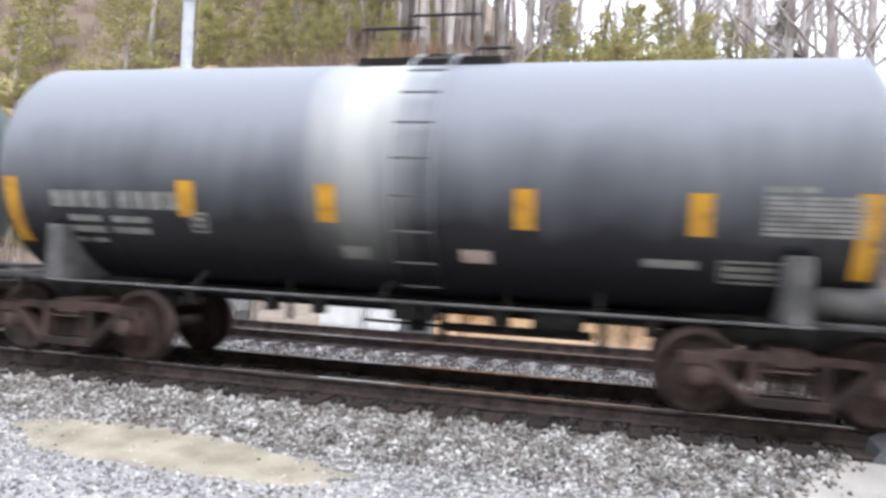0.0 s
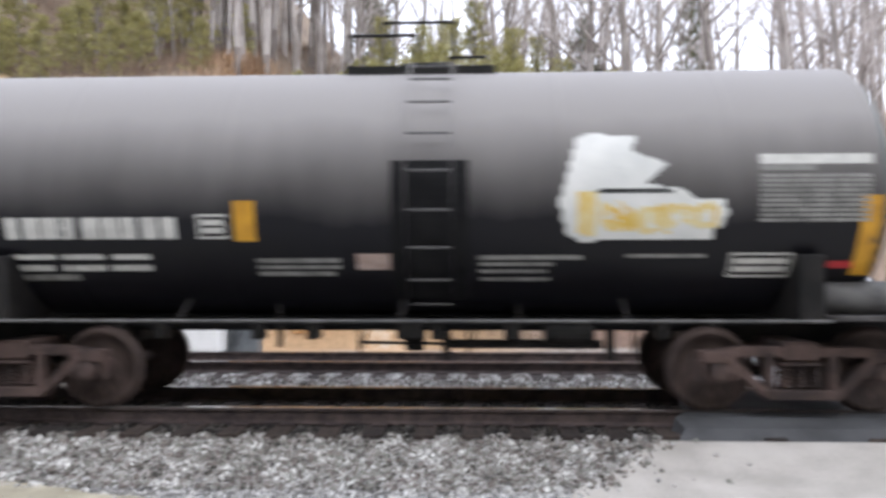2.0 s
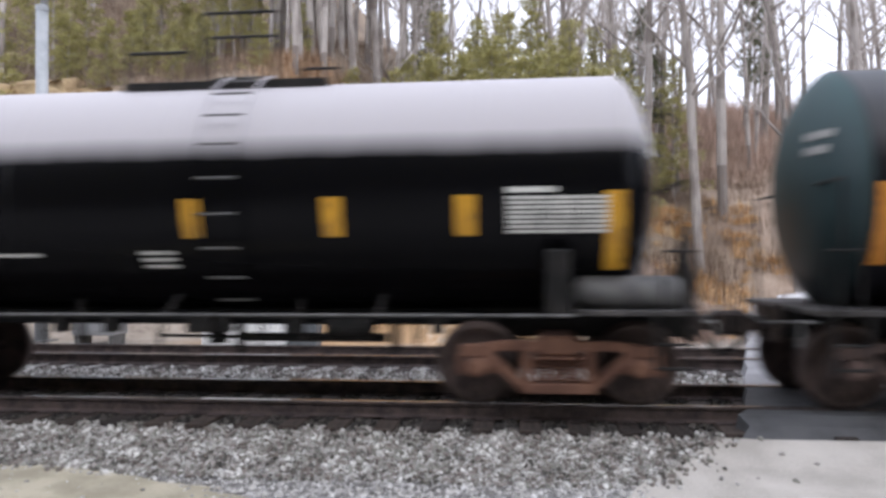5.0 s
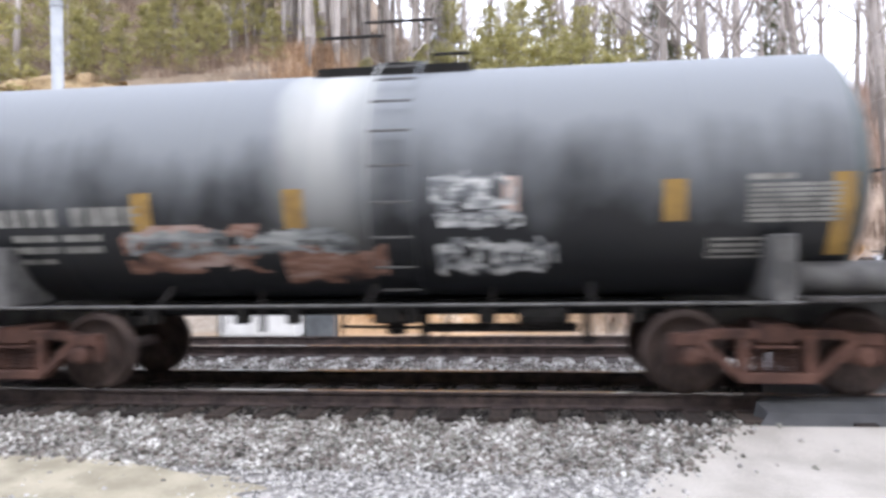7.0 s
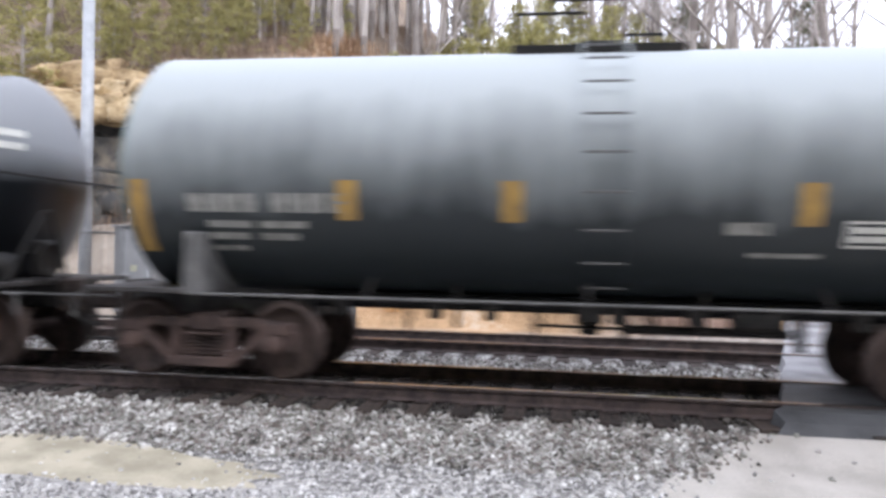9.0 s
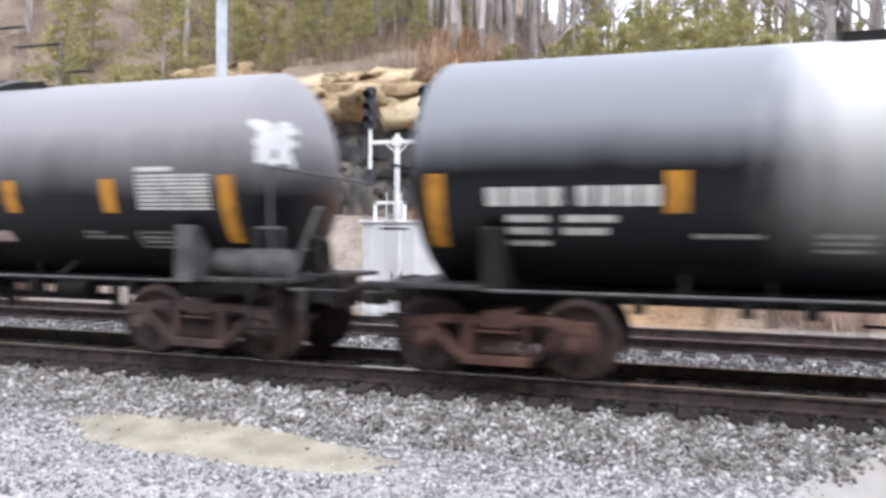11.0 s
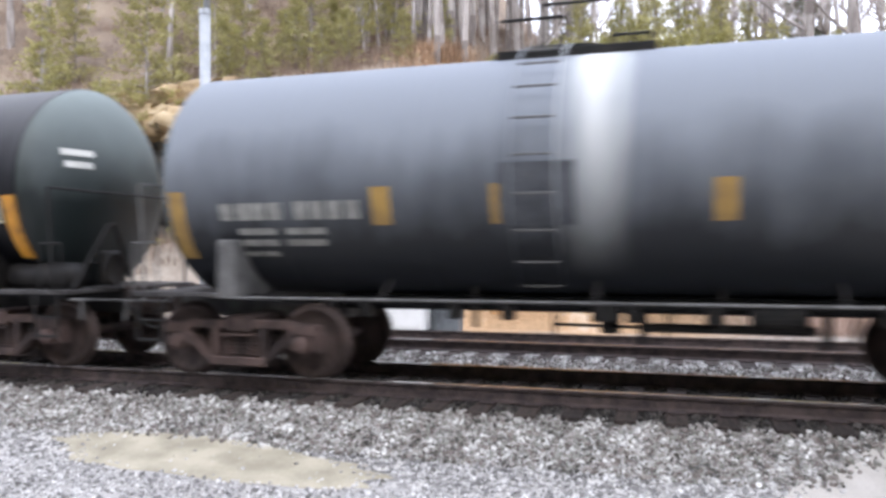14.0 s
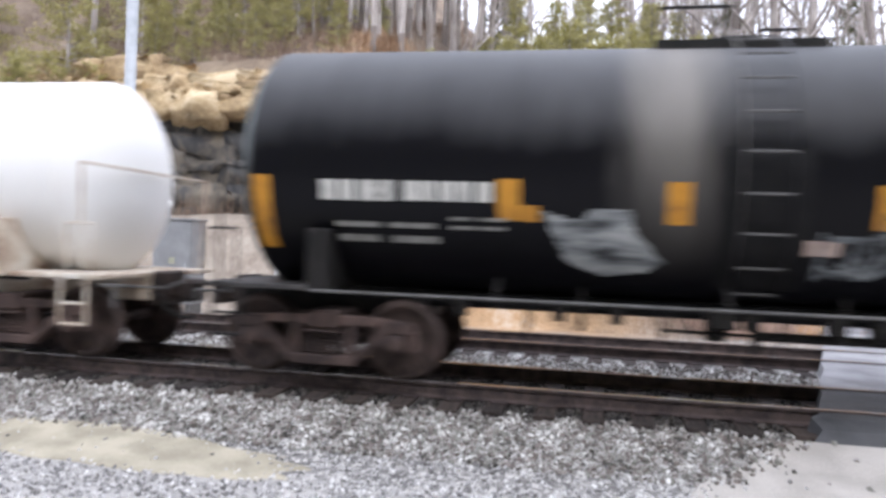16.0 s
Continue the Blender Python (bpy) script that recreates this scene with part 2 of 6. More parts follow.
def land(x, y):
    z = -0.42
    # ballast shoulder and bed under both tracks
    z += 0.21 * step(-1.8, -0.35, y) * (1 - step(7.2, 8.6, y))
    z -= 0.25 * (1 - step(-2.6, -1.6, y)) * 0.4
    nz = noise.noise((x * 0.13, y * 0.13, 3.1))
    fine = noise.noise((x * 0.7, y * 0.7, 1.7))
    left = 1 - step(-10.2, -5.2, x)
    right = step(0.5, 9.0, x)
    # centre: a clay cut, then a leafy bank; rock to the one side, a gentle rise by the road to the other
    mid = (1 - left) * (1 - step(0.5, 4.5, x))
    toe = lerp(11.6, 17.5, left) + right * 5 + 0.8 * nz
    steep = 1 - step(-36, -12, x)
    slope = lerp(0.36, 0.42, left) + 0.6 * steep + 0.3 * right
    s = max(0.0, y - toe)
    rise = slope * s
    top = 13.0 + 5.0 * left + 32.0 * steep + 3.0 * right
    rise = top * (1 - math.exp(-rise / top)) if rise > 0 else 0
    z += rise + left * 5.6 * step(16.6, 17.9, y + 0.5 * nz + 0.3 * fine) + left * (1.6 + 1.2 * step(-24, -12, x)) * step(11.3, 15.4, y + 0.5 * nz)
    z += mid * 1.7 * step(10.4, 12.2, y + 0.6 * nz + 0.25 * fine)
    # the road stays low where it goes through
    d = abs(x - road_x(y))
    keep = max(step(3.2, 9.0, d), step(18.5, 24.0, y)) if y > 6 else 1
    z = lerp(-0.35 + max(0, y - 14) * 0.07, z, keep) if y > 6 else z
    # a wooded bank at the camera's back
    if y < -15:
        z += 8.0 * step(-15, -32, y)
    if y > 8:
        z += (0.12 * fine + 0.3 * nz) * step(9, 14, y) * keep
    return z


def axis(lo, hi, fine_lo, fine_hi, small, grow=1.25):
    out, v, d = [], fine_lo, small
    while v <= fine_hi:
        out.append(v)
        v += small
    d = small
    while v < hi:
        out.append(v)
        d *= grow
        v += d
    out.append(hi)
    v, d = fine_lo, small
    pre = []
    while v > lo:
        d *= grow
        v -= d
        pre.append(max(v, lo))
    return pre[::-1] + out


XS = axis(-2500, 2500, -36, 36, 0.45)
YS = axis(-2500, 2500, -4, 46, 0.4, 1.15)

# ---- ground ----
def ground_material():
    m = bpy.data.materials.new("ground")
    m.use_nodes = True
    n, l = m.node_tree.nodes, m.node_tree.links
    b = n["Principled BSDF"]
    b.inputs["Roughness"].default_value = 0.95
    tc = n.new("ShaderNodeTexCoord")
    sep = n.new("ShaderNodeSeparateXYZ")
    l.new(tc.outputs["Object"], sep.inputs[0])

    def noise_of(scale, detail=5, vec=None):
        t = n.new("ShaderNodeTexNoise")
        t.inputs["Scale"].default_value, t.inputs["Detail"].default_value = scale, detail
        l.new(tc.outputs["Object"], t.inputs["Vector"])
        return t.outputs[0]

    def ramp(src, cols):
        r = n.new("ShaderNodeValToRGB")
        el = r.color_ramp.elements
        while len(el) < len(cols):
            el.new(0.5)
        for e, (p, c) in zip(el, cols):
            e.position, e.color = p, (*c, 1)
        l.new(src, r.inputs[0])
        return r.outputs[0]

    def span(src, a, c):
        r = n.new("ShaderNodeMapRange")
        r.inputs[1].default_value, r.inputs[2].default_value = a, c
        l.new(src, r.inputs[0])
        return r.outputs[0]

    def blend(f, a, c):
        r = n.new("ShaderNodeMixRGB")
        l.new(f, r.inputs[0])
        l.new(a, r.inputs[1])
        l.new(c, r.inputs[2])
        return r.outputs[0]

    def plus(src, other, k):
        r = n.new("ShaderNodeMath")
        r.operation = "MULTIPLY_ADD"
        r.inputs[1].default_value = k
        l.new(other, r.inputs[0])
        l.new(src, r.inputs[2])
        return r.outputs[0]

    # crushed stone by cells, each cell of its own tone
    v = n.new("ShaderNodeTexVoronoi")
    v.inputs["Scale"].default_value = 17
    l.new(tc.outputs["Object"], v.inputs["Vector"])
    bw = n.new("ShaderNodeRGBToBW")
    l.new(v.outputs["Color"], bw.inputs[0])
    stone = ramp(bw.outputs[0], [(0.2, (0.13, 0.125, 0.12)), (0.5, (0.28, 0.27, 0.255)), (0.85, (0.58, 0.56, 0.53))])
    fines = ramp(plus(noise_of(1.1), noise_of(40), 0.35), [(0.45, (0.3, 0.29, 0.275)), (0.8, (0.52, 0.5, 0.475))])
    litter = ramp(plus(noise_of(0.35), noise_of(9), 0.6), [(0.45, (0.075, 0.057, 0.043)), (0.7, (0.17, 0.125, 0.09)), (1.0, (0.3, 0.235, 0.165))])
    fringe = noise_of(0.8)
    c1 = blend(span(plus(sep.outputs["Y"], fringe, 1.6), -1.2, -2.6), stone, fines)
    # a dark band along the near track paints in the train's shade and oil
    shaded = n.new("ShaderNodeMath")
    shaded.operation = "MULTIPLY"
    l.new(span(plus(sep.outputs["Y"], fringe, 0.3), -0.48, -0.28), shaded.inputs[0])
    l.new(span(sep.outputs["Y"], 2.0, 1.55), shaded.inputs[1])
    shade_stone = ramp(bw.outputs[0], [(0.2, (0.014, 0.012, 0.011)), (0.9, (0.09, 0.078, 0.07))])
    c1 = blend(shaded.outputs[0], c1, shade_stone)
    c2 = blend(span(plus(sep.outputs["Y"], fringe, 3.0), 9.5, 13.0), c1, litter)
    clay = ramp(plus(noise_of(0.5), noise_of(6), 0.5), [(0.4, (0.16, 0.1, 0.06)), (0.62, (0.36, 0.24, 0.135)), (0.8, (0.46, 0.3, 0.165)), (1.0, (0.58, 0.48, 0.37))])
    band = n.new("ShaderNodeMath")
    band.operation = "MULTIPLY"
    l.new(span(plus(sep.outputs["Y"], fringe, 2.0), 17.8, 15.5), band.inputs[0])
    l.new(span(plus(sep.outputs["Y"], fringe, 2.0), 10.2, 11.2), band.inputs[1])
    clay_x = n.new("ShaderNodeMath")
    clay_x.operation = "MULTIPLY"
    l.new(band.outputs[0], clay_x.inputs[0])
    across = n.new("ShaderNodeMath")
    across.operation = "MULTIPLY"
    l.new(span(plus(sep.outputs["X"], fringe, 3.0), 4.0, 1.0), across.inputs[0])
    l.new(span(plus(sep.outputs["X"], fringe, 3.0), -8.5, -6.5), across.inputs[1])
    l.new(across.outputs[0], clay_x.inputs[1])
    c2 = blend(clay_x.outputs[0], c2, clay)
    # pale sandy slope at the foot of the rock
    sandy = ramp(plus(noise_of(0.7), noise_of(7), 0.5), [(0.45, (0.15, 0.12, 0.095)), (0.7, (0.31, 0.26, 0.21)), (1.0, (0.45, 0.4, 0.33))])
    foot = n.new("ShaderNodeMath")
    foot.operation = "MULTIPLY"
    l.new(span(plus(sep.outputs["Y"], fringe, 2.0), 10.6, 12.2), foot.inputs[0])
    l.new(span(plus(sep.outputs["X"], fringe, 3.0), -4.5, -6.0), foot.inputs[1])
    near = n.new("ShaderNodeMath")
    near.operation = "MULTIPLY"
    l.new(foot.outputs[0], near.inputs[0])
    l.new(span(sep.outputs["Y"], 17.2, 16.2), near.inputs[1])
    c2 = blend(near.outputs[0], c2, sandy)
    # bare tan earth on the rise beyond the road
    earth = ramp(plus(noise_of(0.5), noise_of(5), 0.5), [(0.45, (0.24, 0.175, 0.13)), (0.75, (0.42, 0.32, 0.25)), (1.0, (0.55, 0.44, 0.35))])
    rise = n.new("ShaderNodeMath")
    rise.operation = "MULTIPLY"
    l.new(span(plus(sep.outputs["X"], fringe, 4.0), 8.0, 12.0), rise.inputs[0])
    l.new(span(plus(sep.outputs["Y"], fringe, 2.0), 14.5, 17.0), rise.inputs[1])
    c2 = blend(rise.outputs[0], c2, earth)
    l.new(c2, b.inputs["Base Color"])
    bp = n.new("ShaderNodeBump")
    bp.inputs["Strength"].default_value, bp.inputs["Distance"].default_value = 0.8, 0.03
    l.new(v.outputs["Distance"], bp.inputs["Height"])
    l.new(bp.outputs[0], b.inputs["Normal"])
    return m


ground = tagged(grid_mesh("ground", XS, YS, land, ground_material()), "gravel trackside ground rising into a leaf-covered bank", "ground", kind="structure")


# ---- tracks ----
def rail_profile(bm, x0, x1):
    pts = [(-0.07, -0.18), (0.07, -0.18), (0.07, -0.168), (0.012, -0.145), (0.009, -0.045), (0.036, -0.034), (0.036, -0.004), (0.028, 0.0),
           (-0.028, 0.0), (-0.036, -0.004), (-0.036, -0.034), (-0.009, -0.045), (-0.012, -0.145), (-0.07, -0.168)]
    a = [bm.verts.new((x0, y, z)) for y, z in pts]
    b = [bm.verts.new((x1, y, z)) for y, z in pts]
    k = len(pts)
    for i in range(k):
        bm.faces.new((a[i], b[i], b[(i + 1) % k], a[(i + 1) % k]))
    bm.faces.new(a[::-1])
    bm.faces.new(b)
    bmesh.ops.recalc_face_normals(bm, faces=bm.faces)
    return bm


def make_track(y0, dirt_label):
    track = empty("railway_track", pose(0, y0, 0))
    tagged(track, dirt_label, "railway track", "tracks")
    for side in (-0.7525, 0.7525):
        r = part("rail", rail_profile(bmesh.new(), -400, 400), RUST_RAIL, track)
        r.location.y = side
        bm = bmesh.new()
        box(bm, -400, 400, -0.033, 0.033, -0.001, 0.003)
        h = part("railhead", bm, RAIL_TOP, r, "polished running surface")
    bm = box(bmesh.new(), -0.115, 0.115, -1.37, 1.37, -0.36, -0.182, 0.012)
    tie = part("tie", bm, TIE, track)
    rnd = random.Random(int(y0 * 10))
    place = [x * 0.53 for x in range(-140, 141)]
    tie.matrix_basis = pose(place[0], 0, 0)
    for x in place[1:]:
        share(tie, "tie", track, pose(x + rnd.uniform(-0.02, 0.02), rnd.uniform(-0.05, 0.05), rnd.uniform(-0.008, 0.004), 0, 0, rnd.uniform(-0.8, 0.8)))
    # plates under the rails
    bm = box(bmesh.new(), -0.09, 0.09, -0.17, 0.17, -0.182, -0.165, 0.004)
    plate = part("tie_plate", bm, RUST_RAIL, track)
    plate.matrix_basis = pose(-26 * 0.53, -0.7525, 0)
    for i in range(-26, 18):
        for side in (-0.7525, 0.7525):
            if (i, side) != (-26, -0.7525):
                share(plate, "tie_plate", track, pose(i * 0.53, side, 0))
    return track


make_track(0.7525, "rusty steel rails on dark timber ties in grey ballast")
make_track(5.0225, "second rusty track on timber ties behind the train")


# the road over the tracks: a ramp, panels between the rails, and the far side
def edge(y):
    return 2.38 + 0.27 * y


def ribbon(name, ys, zs, material, label, x_in=0.0, width=7.5, rag=0.0):
    bm = bmesh.new()
    rows = []
    rnd = random.Random(7)
    for y, z in zip(ys, zs):
        a = edge(y) + x_in + rnd.uniform(-rag, rag)
        rows.append([bm.verts.new((a + width * i / 6, y, z)) for i in range(7)])
        rows[-1].append(bm.verts.new((a + width, y, z - 0.5)))
        rows[-1].insert(0, bm.verts.new((a - 0.12, y, z - 0.5)))
    for p, q in zip(rows, rows[1:]):
        for i in range(8):
            bm.faces.new((p[i], p[i + 1], q[i + 1], q[i]))
    for r in (rows[0], rows[-1]):
        bm.faces.new(r)
    bmesh.ops.recalc_face_normals(bm, faces=bm.faces)
    return tagged(part(name, bm, material), label, "road", kind="structure")


ribbon("road_ramp", (-0.82, -0.66, -0.5, -0.3, -0.09), (-0.36, -0.24, -0.11, -0.03, -0.012), ASPHALT, "dark asphalt ramp up to the rails", rag=0.1)
# the panel gets the dark asphalt to hold the train's shade and wet
ribbon("road_panel", (0.09, 0.4, 1.1, 1.42), (-0.012, -0.006, -0.006, -0.012), ASPHALT, "asphalt fill between the rails, dark with the train's shade", rag=0.03)
ribbon("road_middle", (1.6, 2.4, 3.4, 4.18), (-0.012, -0.03, -0.03, -0.012), ASPHALT_PALE, "asphalt between the two tracks", rag=0.05)
ribbon("road_panel_far", (4.36, 4.8, 5.3, 5.69), (-0.012, -0.006, -0.006, -0.012), ASPHALT_PALE, "asphalt fill in the second track", rag=0.03)
ribbon("road_far", (5.87, 7.0, 9.0, 12.0, 16.0, 19.0), (-0.012, -0.1, -0.2, -0.24, -0.1, 0.1), ASPHALT_PALE, "grey asphalt road leaving the crossing", rag=0.05)

def apron_edge(y):
    return 0.75 + 1.45 * max(0.0, 1 - (-y - 0.4) / 2.1) ** 1.6 + min(0.0, y + 2.5) * 0.3


# pale worn apron on the near side of the crossing
bm = bmesh.new()
rnd = random.Random(3)
rows = []
for k in range(41):
    y = lerp(-0.68, -15.0, (k / 40) ** 1.7)
    x_in = apron_edge(y) + 0.09 * noise.noise((y * 2.3, 0.4, 0))
    rows.append([bm.verts.new((lerp(x_in, 12.0, (i / 8) ** 1.5), y, land(lerp(x_in, 12.0, (i / 8) ** 1.5), y) + 0.035 + 0.012 * noise.noise((i * 1.3, y, 2)))) for i in range(9)])
    rows[-1].insert(0, bm.verts.new((x_in - 0.25, y, -0.6)))
for p, q in zip(rows, rows[1:]):
    for i in range(9):
        bm.faces.new((p[i], p[i + 1], q[i + 1], q[i]))
bmesh.ops.recalc_face_normals(bm, faces=bm.faces)
tagged(part("road_apron", bm, PALE), "pale worn roadway beside the tracks", "road", kind="structure")


# a sheet of wet sand in the gravel
def sand_patch(cx, cy, rx, ry, turn, seed, material, name, label):
    bm = bmesh.new()
    mid = bm.verts.new((cx, cy, land(cx, cy) + 0.016))
    rings = []
    for rr in (0.35, 0.7, 0.92, 1.0, 1.06):
        ring = []
        for i in range(48):
            a = 2 * math.pi * i / 48
            w = 1 + 0.22 * noise.noise((math.cos(a) * 1.6 + seed, math.sin(a) * 1.6, 0.5)) + 0.16 * noise.noise((math.cos(a) * 6 + seed, math.sin(a) * 6, 0.5))
            u, v = rx * rr * w * math.cos(a), ry * rr * w * math.sin(a)
            x, y = cx + u * math.cos(turn) - v * math.sin(turn), cy + u * math.sin(turn) + v * math.cos(turn)
            ring.append(bm.verts.new((x, y, land(x, y) + (0.016 if rr < 1 else 0.004 if rr < 1.03 else -0.05))))
        rings.append(ring)
    for i in range(48):
        bm.faces.new((mid, rings[0][i], rings[0][(i + 1) % 48]))
    for p, q in zip(rings, rings[1:]):
        for i in range(48):
            bm.faces.new((p[i], q[i], q[(i + 1) % 48], p[(i + 1) % 48]))
    bmesh.ops.recalc_face_normals(bm, faces=bm.faces)
    return tagged(part(name, bm, material, smooth=True), label, "sand patch", kind="structure")


sand_patch(-4.6, -2.15, 2.05, 0.5, -0.1, 2.0, MUD, "sand_patch", "smooth tan wet sand lying in the gravel")


# ---- loose stones ----
def stones(name, count, xr, yr, size, seed, material, label, density=None):
    g = np.random.RandomState(seed)
    base = np.array([(-1, -.8, -.7), (1, -.7, -.8), (.9, 1, -.7), (-.8, .9, -.8), (-.7, -.6, .8), (.6, -.8, .7), (.8, .6, .6), (-.6, .7, .9)])
    quads = np.array([(0, 3, 2, 1), (4, 5, 6, 7), (0, 1, 5, 4), (1, 2, 6, 5), (2, 3, 7, 6), (3, 0, 4, 7)])
    vs, fs, k = [], [], 0
    while k < count:
        x, y = g.uniform(*xr), g.uniform(*yr)
        if density and g.uniform() > density(x, y):
            continue
        s = size * (0.6 + 0.9 * g.uniform() ** 2)
        q = Euler(g.uniform(0, 6.3, 3)).to_matrix()
        b = base * g.uniform(0.65, 1.25, (8, 3)) * (s, s * 0.85, s * 0.65)
        z = land(x, y) + s * 0.25 + (0.035 if x > apron_edge(y) and -15 < y < -0.68 else 0.0)
        vs.append(b @ np.array(q).T + (x, y, z))
        fs.append(quads + 8 * k)
        k += 1
    me = bpy.data.meshes.new(name)
    me.from_pydata(np.concatenate(vs).tolist(), [], np.concatenate(fs).tolist())
    me.materials.append(material)
    return tagged(new(name, me), label, "ballast", kind="stuff")


def on_shoulder(x, y):
    q = ((x + 4.6) / 2.1) ** 2 + ((y + 2.15 + 0.1 * (x + 4.6)) / 0.54) ** 2
    off_sand = 0.05 + 0.6 * step(0.35, 1.0, q) + 0.35 * step(0.9, 1.25, q)
    apron = 1 - 0.994 * step(-0.35, 0.45, x - apron_edge(y) + 0.25 * noise.noise((x * 3, y * 3, 5)))
    clear = 0.0 if y > -0.66 and abs(((x / 0.53 + 0.5) % 1) - 0.5) < 0.26 else 1.0
    return off_sand * apron * clear


stones("ballast_shoulder", 19000, (-11.5, 2.7), (-1.8, -0.5), 0.027, 11, BALLAST, "crushed grey and white ballast stones beside the rail", on_shoulder)
stones("trackside_gravel", 11000, (-10, 2.6), (-4.0, -1.6), 0.02, 12, BALLAST_PALE, "pale small gravel at the track's foot", on_shoulder)
stones("ballast_between", 9000, (-14, 4.2), (1.85, 3.95), 0.03, 13, BALLAST, "ballast stones between the two tracks", lambda x, y: 1 if x < edge(y) - 0.1 and (y < 3.62 or abs(((x / 0.53 + 0.5) % 1) - 0.5) > 0.25) else 0)
# crib stones carry the train's shade in their dark colour
stones("ballast_crib", 9000, (-12, 3.0), (-0.62, 1.95), 0.026, 14, BALLAST_DARK, "dark oil-stained ballast between the rails, train's shade in its colour", lambda x, y: 1 if x < edge(y) - 0.1 and abs(((x / 0.53 + 0.5) % 1) - 0.5) > 0.27 else 0)


# ---- behind the tracks ----
ROCK = mat("tan_rock", [(0.25, (0.26, 0.18, 0.10)), (0.5, (0.47, 0.35, 0.2)), (0.75, (0.66, 0.54, 0.36))], 1.4, 0.9, bump=0.9, fine=9, grain=0.6, rand=0.3)
ROCK_DARK = mat("wet_dark_rock", [(0.3, (0.022, 0.022, 0.025)), (0.55, (0.07, 0.067, 0.064)), (0.8, (0.2, 0.17, 0.13))], 0.8, 0.75, bump=1.0, fine=6, grain=0.7, rand=0.25, stretch=(1, 1, 0.35))
BARK = mat("grey_bark", two((0.23, 0.2, 0.18), (0.46, 0.42, 0.39)), 3, 0.95, bump=0.6, fine=20, rand=0.35, stretch=(1, 1, 0.3))
TWIG = mat("grey_twigs", two((0.38, 0.335, 0.31), (0.58, 0.53, 0.49)), 2, 0.95, rand=0.3)
NEEDLE = mat("pine_needles", [(0.2, (0.26, 0.245, 0.095)), (0.5, (0.44, 0.41, 0.17)), (0.8, (0.6, 0.55, 0.27))], 0.5, 0.8, rand=0.5, fine=5)
NEEDLE_DARK = mat("dark_needles", [(0.2, (0.07, 0.085, 0.045)), (0.8, (0.19, 0.205, 0.11))], 0.5, 0.8, rand=0.5, fine=5)
STRAW = mat("dry_grass", [(0.2, (0.42, 0.23, 0.095)), (0.5, (0.72, 0.45, 0.2)), (0.8, (0.86, 0.65, 0.4))], 0.6, 0.95, rand=0.6, fine=6)
STRAW_BROWN = mat("rusty_grass", [(0.2, (0.25, 0.15, 0.085)), (0.5, (0.43, 0.28, 0.17)), (0.8, (0.63, 0.47, 0.33))], 0.6, 0.95, rand=0.6, fine=6)
BRUSH_PINK = mat("pinkish_brush", [(0.2, (0.3, 0.2, 0.15)), (0.8, (0.62, 0.47, 0.385))], 0.6, 0.95, rand=0.5, fine=6)
BRUSH = mat("bare_brush", [(0.2, (0.13, 0.088, 0.062)), (0.8, (0.31, 0.225, 0.165))], 0.6, 0.95, rand=0.5, fine=6)


def see_through(m, share):
    """Needles let some of the light through."""
    n, l = m.node_tree.nodes, m.node_tree.links
    p, out = n["Principled BSDF"], n["Material Output"]
    t, x = n.new("ShaderNodeBsdfTranslucent"), n.new("ShaderNodeMixShader")
    l.new(p.inputs["Base Color"].links[0].from_socket, t.inputs[0])
    x.inputs[0].default_value = share
    l.new(p.outputs[0], x.inputs[1])
    l.new(t.outputs[0], x.inputs[2])
    l.new(x.outputs[0], out.inputs[0])


see_through(NEEDLE, 0.45)
see_through(NEEDLE_DARK, 0.35)
SIGNAL = mat("signal_black", two((0.02, 0.022, 0.028), (0.05, 0.055, 0.065)), 5, 0.6)


def boulder(seed, sx, sy, sz):
    """A rough rock: a cut-up block, worn round and broken by noise."""
    bm = bmesh.new()
    bmesh.ops.create_cube(bm, size=1)
    bmesh.ops.subdivide_edges(bm, edges=bm.edges[:], cuts=3, use_grid_fill=True)
    for v in bm.verts:
        p = v.co.copy()
        v.co = p.lerp(p.normalized() * 0.62, 0.22)
        v.co += Vector((noise.noise(p * 2.2 + Vector((seed, 0, 0))), noise.noise(p * 2.2 + Vector((0, seed, 0))), noise.noise(p * 2.2 + Vector((0, 0, seed))))) * 0.3
        v.co += p.normalized() * 0.24 * noise.noise(p * 5.5 + Vector((seed, seed, 0)))
        v.co = Vector((v.co.x * sx, v.co.y * sy, v.co.z * sz))
    return bm


cut = tagged(empty("rock_cutting", pose(-16, 16.1, 0)), "layered tan rock over a dark wet rock face", "rock face")
rnd = random.Random(5)
tan_protos = [part("rock", boulder(k * 3.7, 1, 1, 1), ROCK, cut, smooth=True) for k in range(4)]
dark_protos = [part("rock_slab", boulder(20 + k * 2.9, 1, 1, 1), ROCK_DARK, cut, smooth=True) for k in range(4)]
used = set()


def put(protos, m, name):
    p = rnd.choice(protos)
    if p.name not in used:
        used.add(p.name)
        p.matrix_basis = m
    else:
        share(p, name, cut, m)


def scaled(x, y, z, rz, sx, sy, sz, rx=0):
    return pose(x, y, z, rx, 0, rz) @ Matrix.Diagonal((sx, sy, sz, 1))


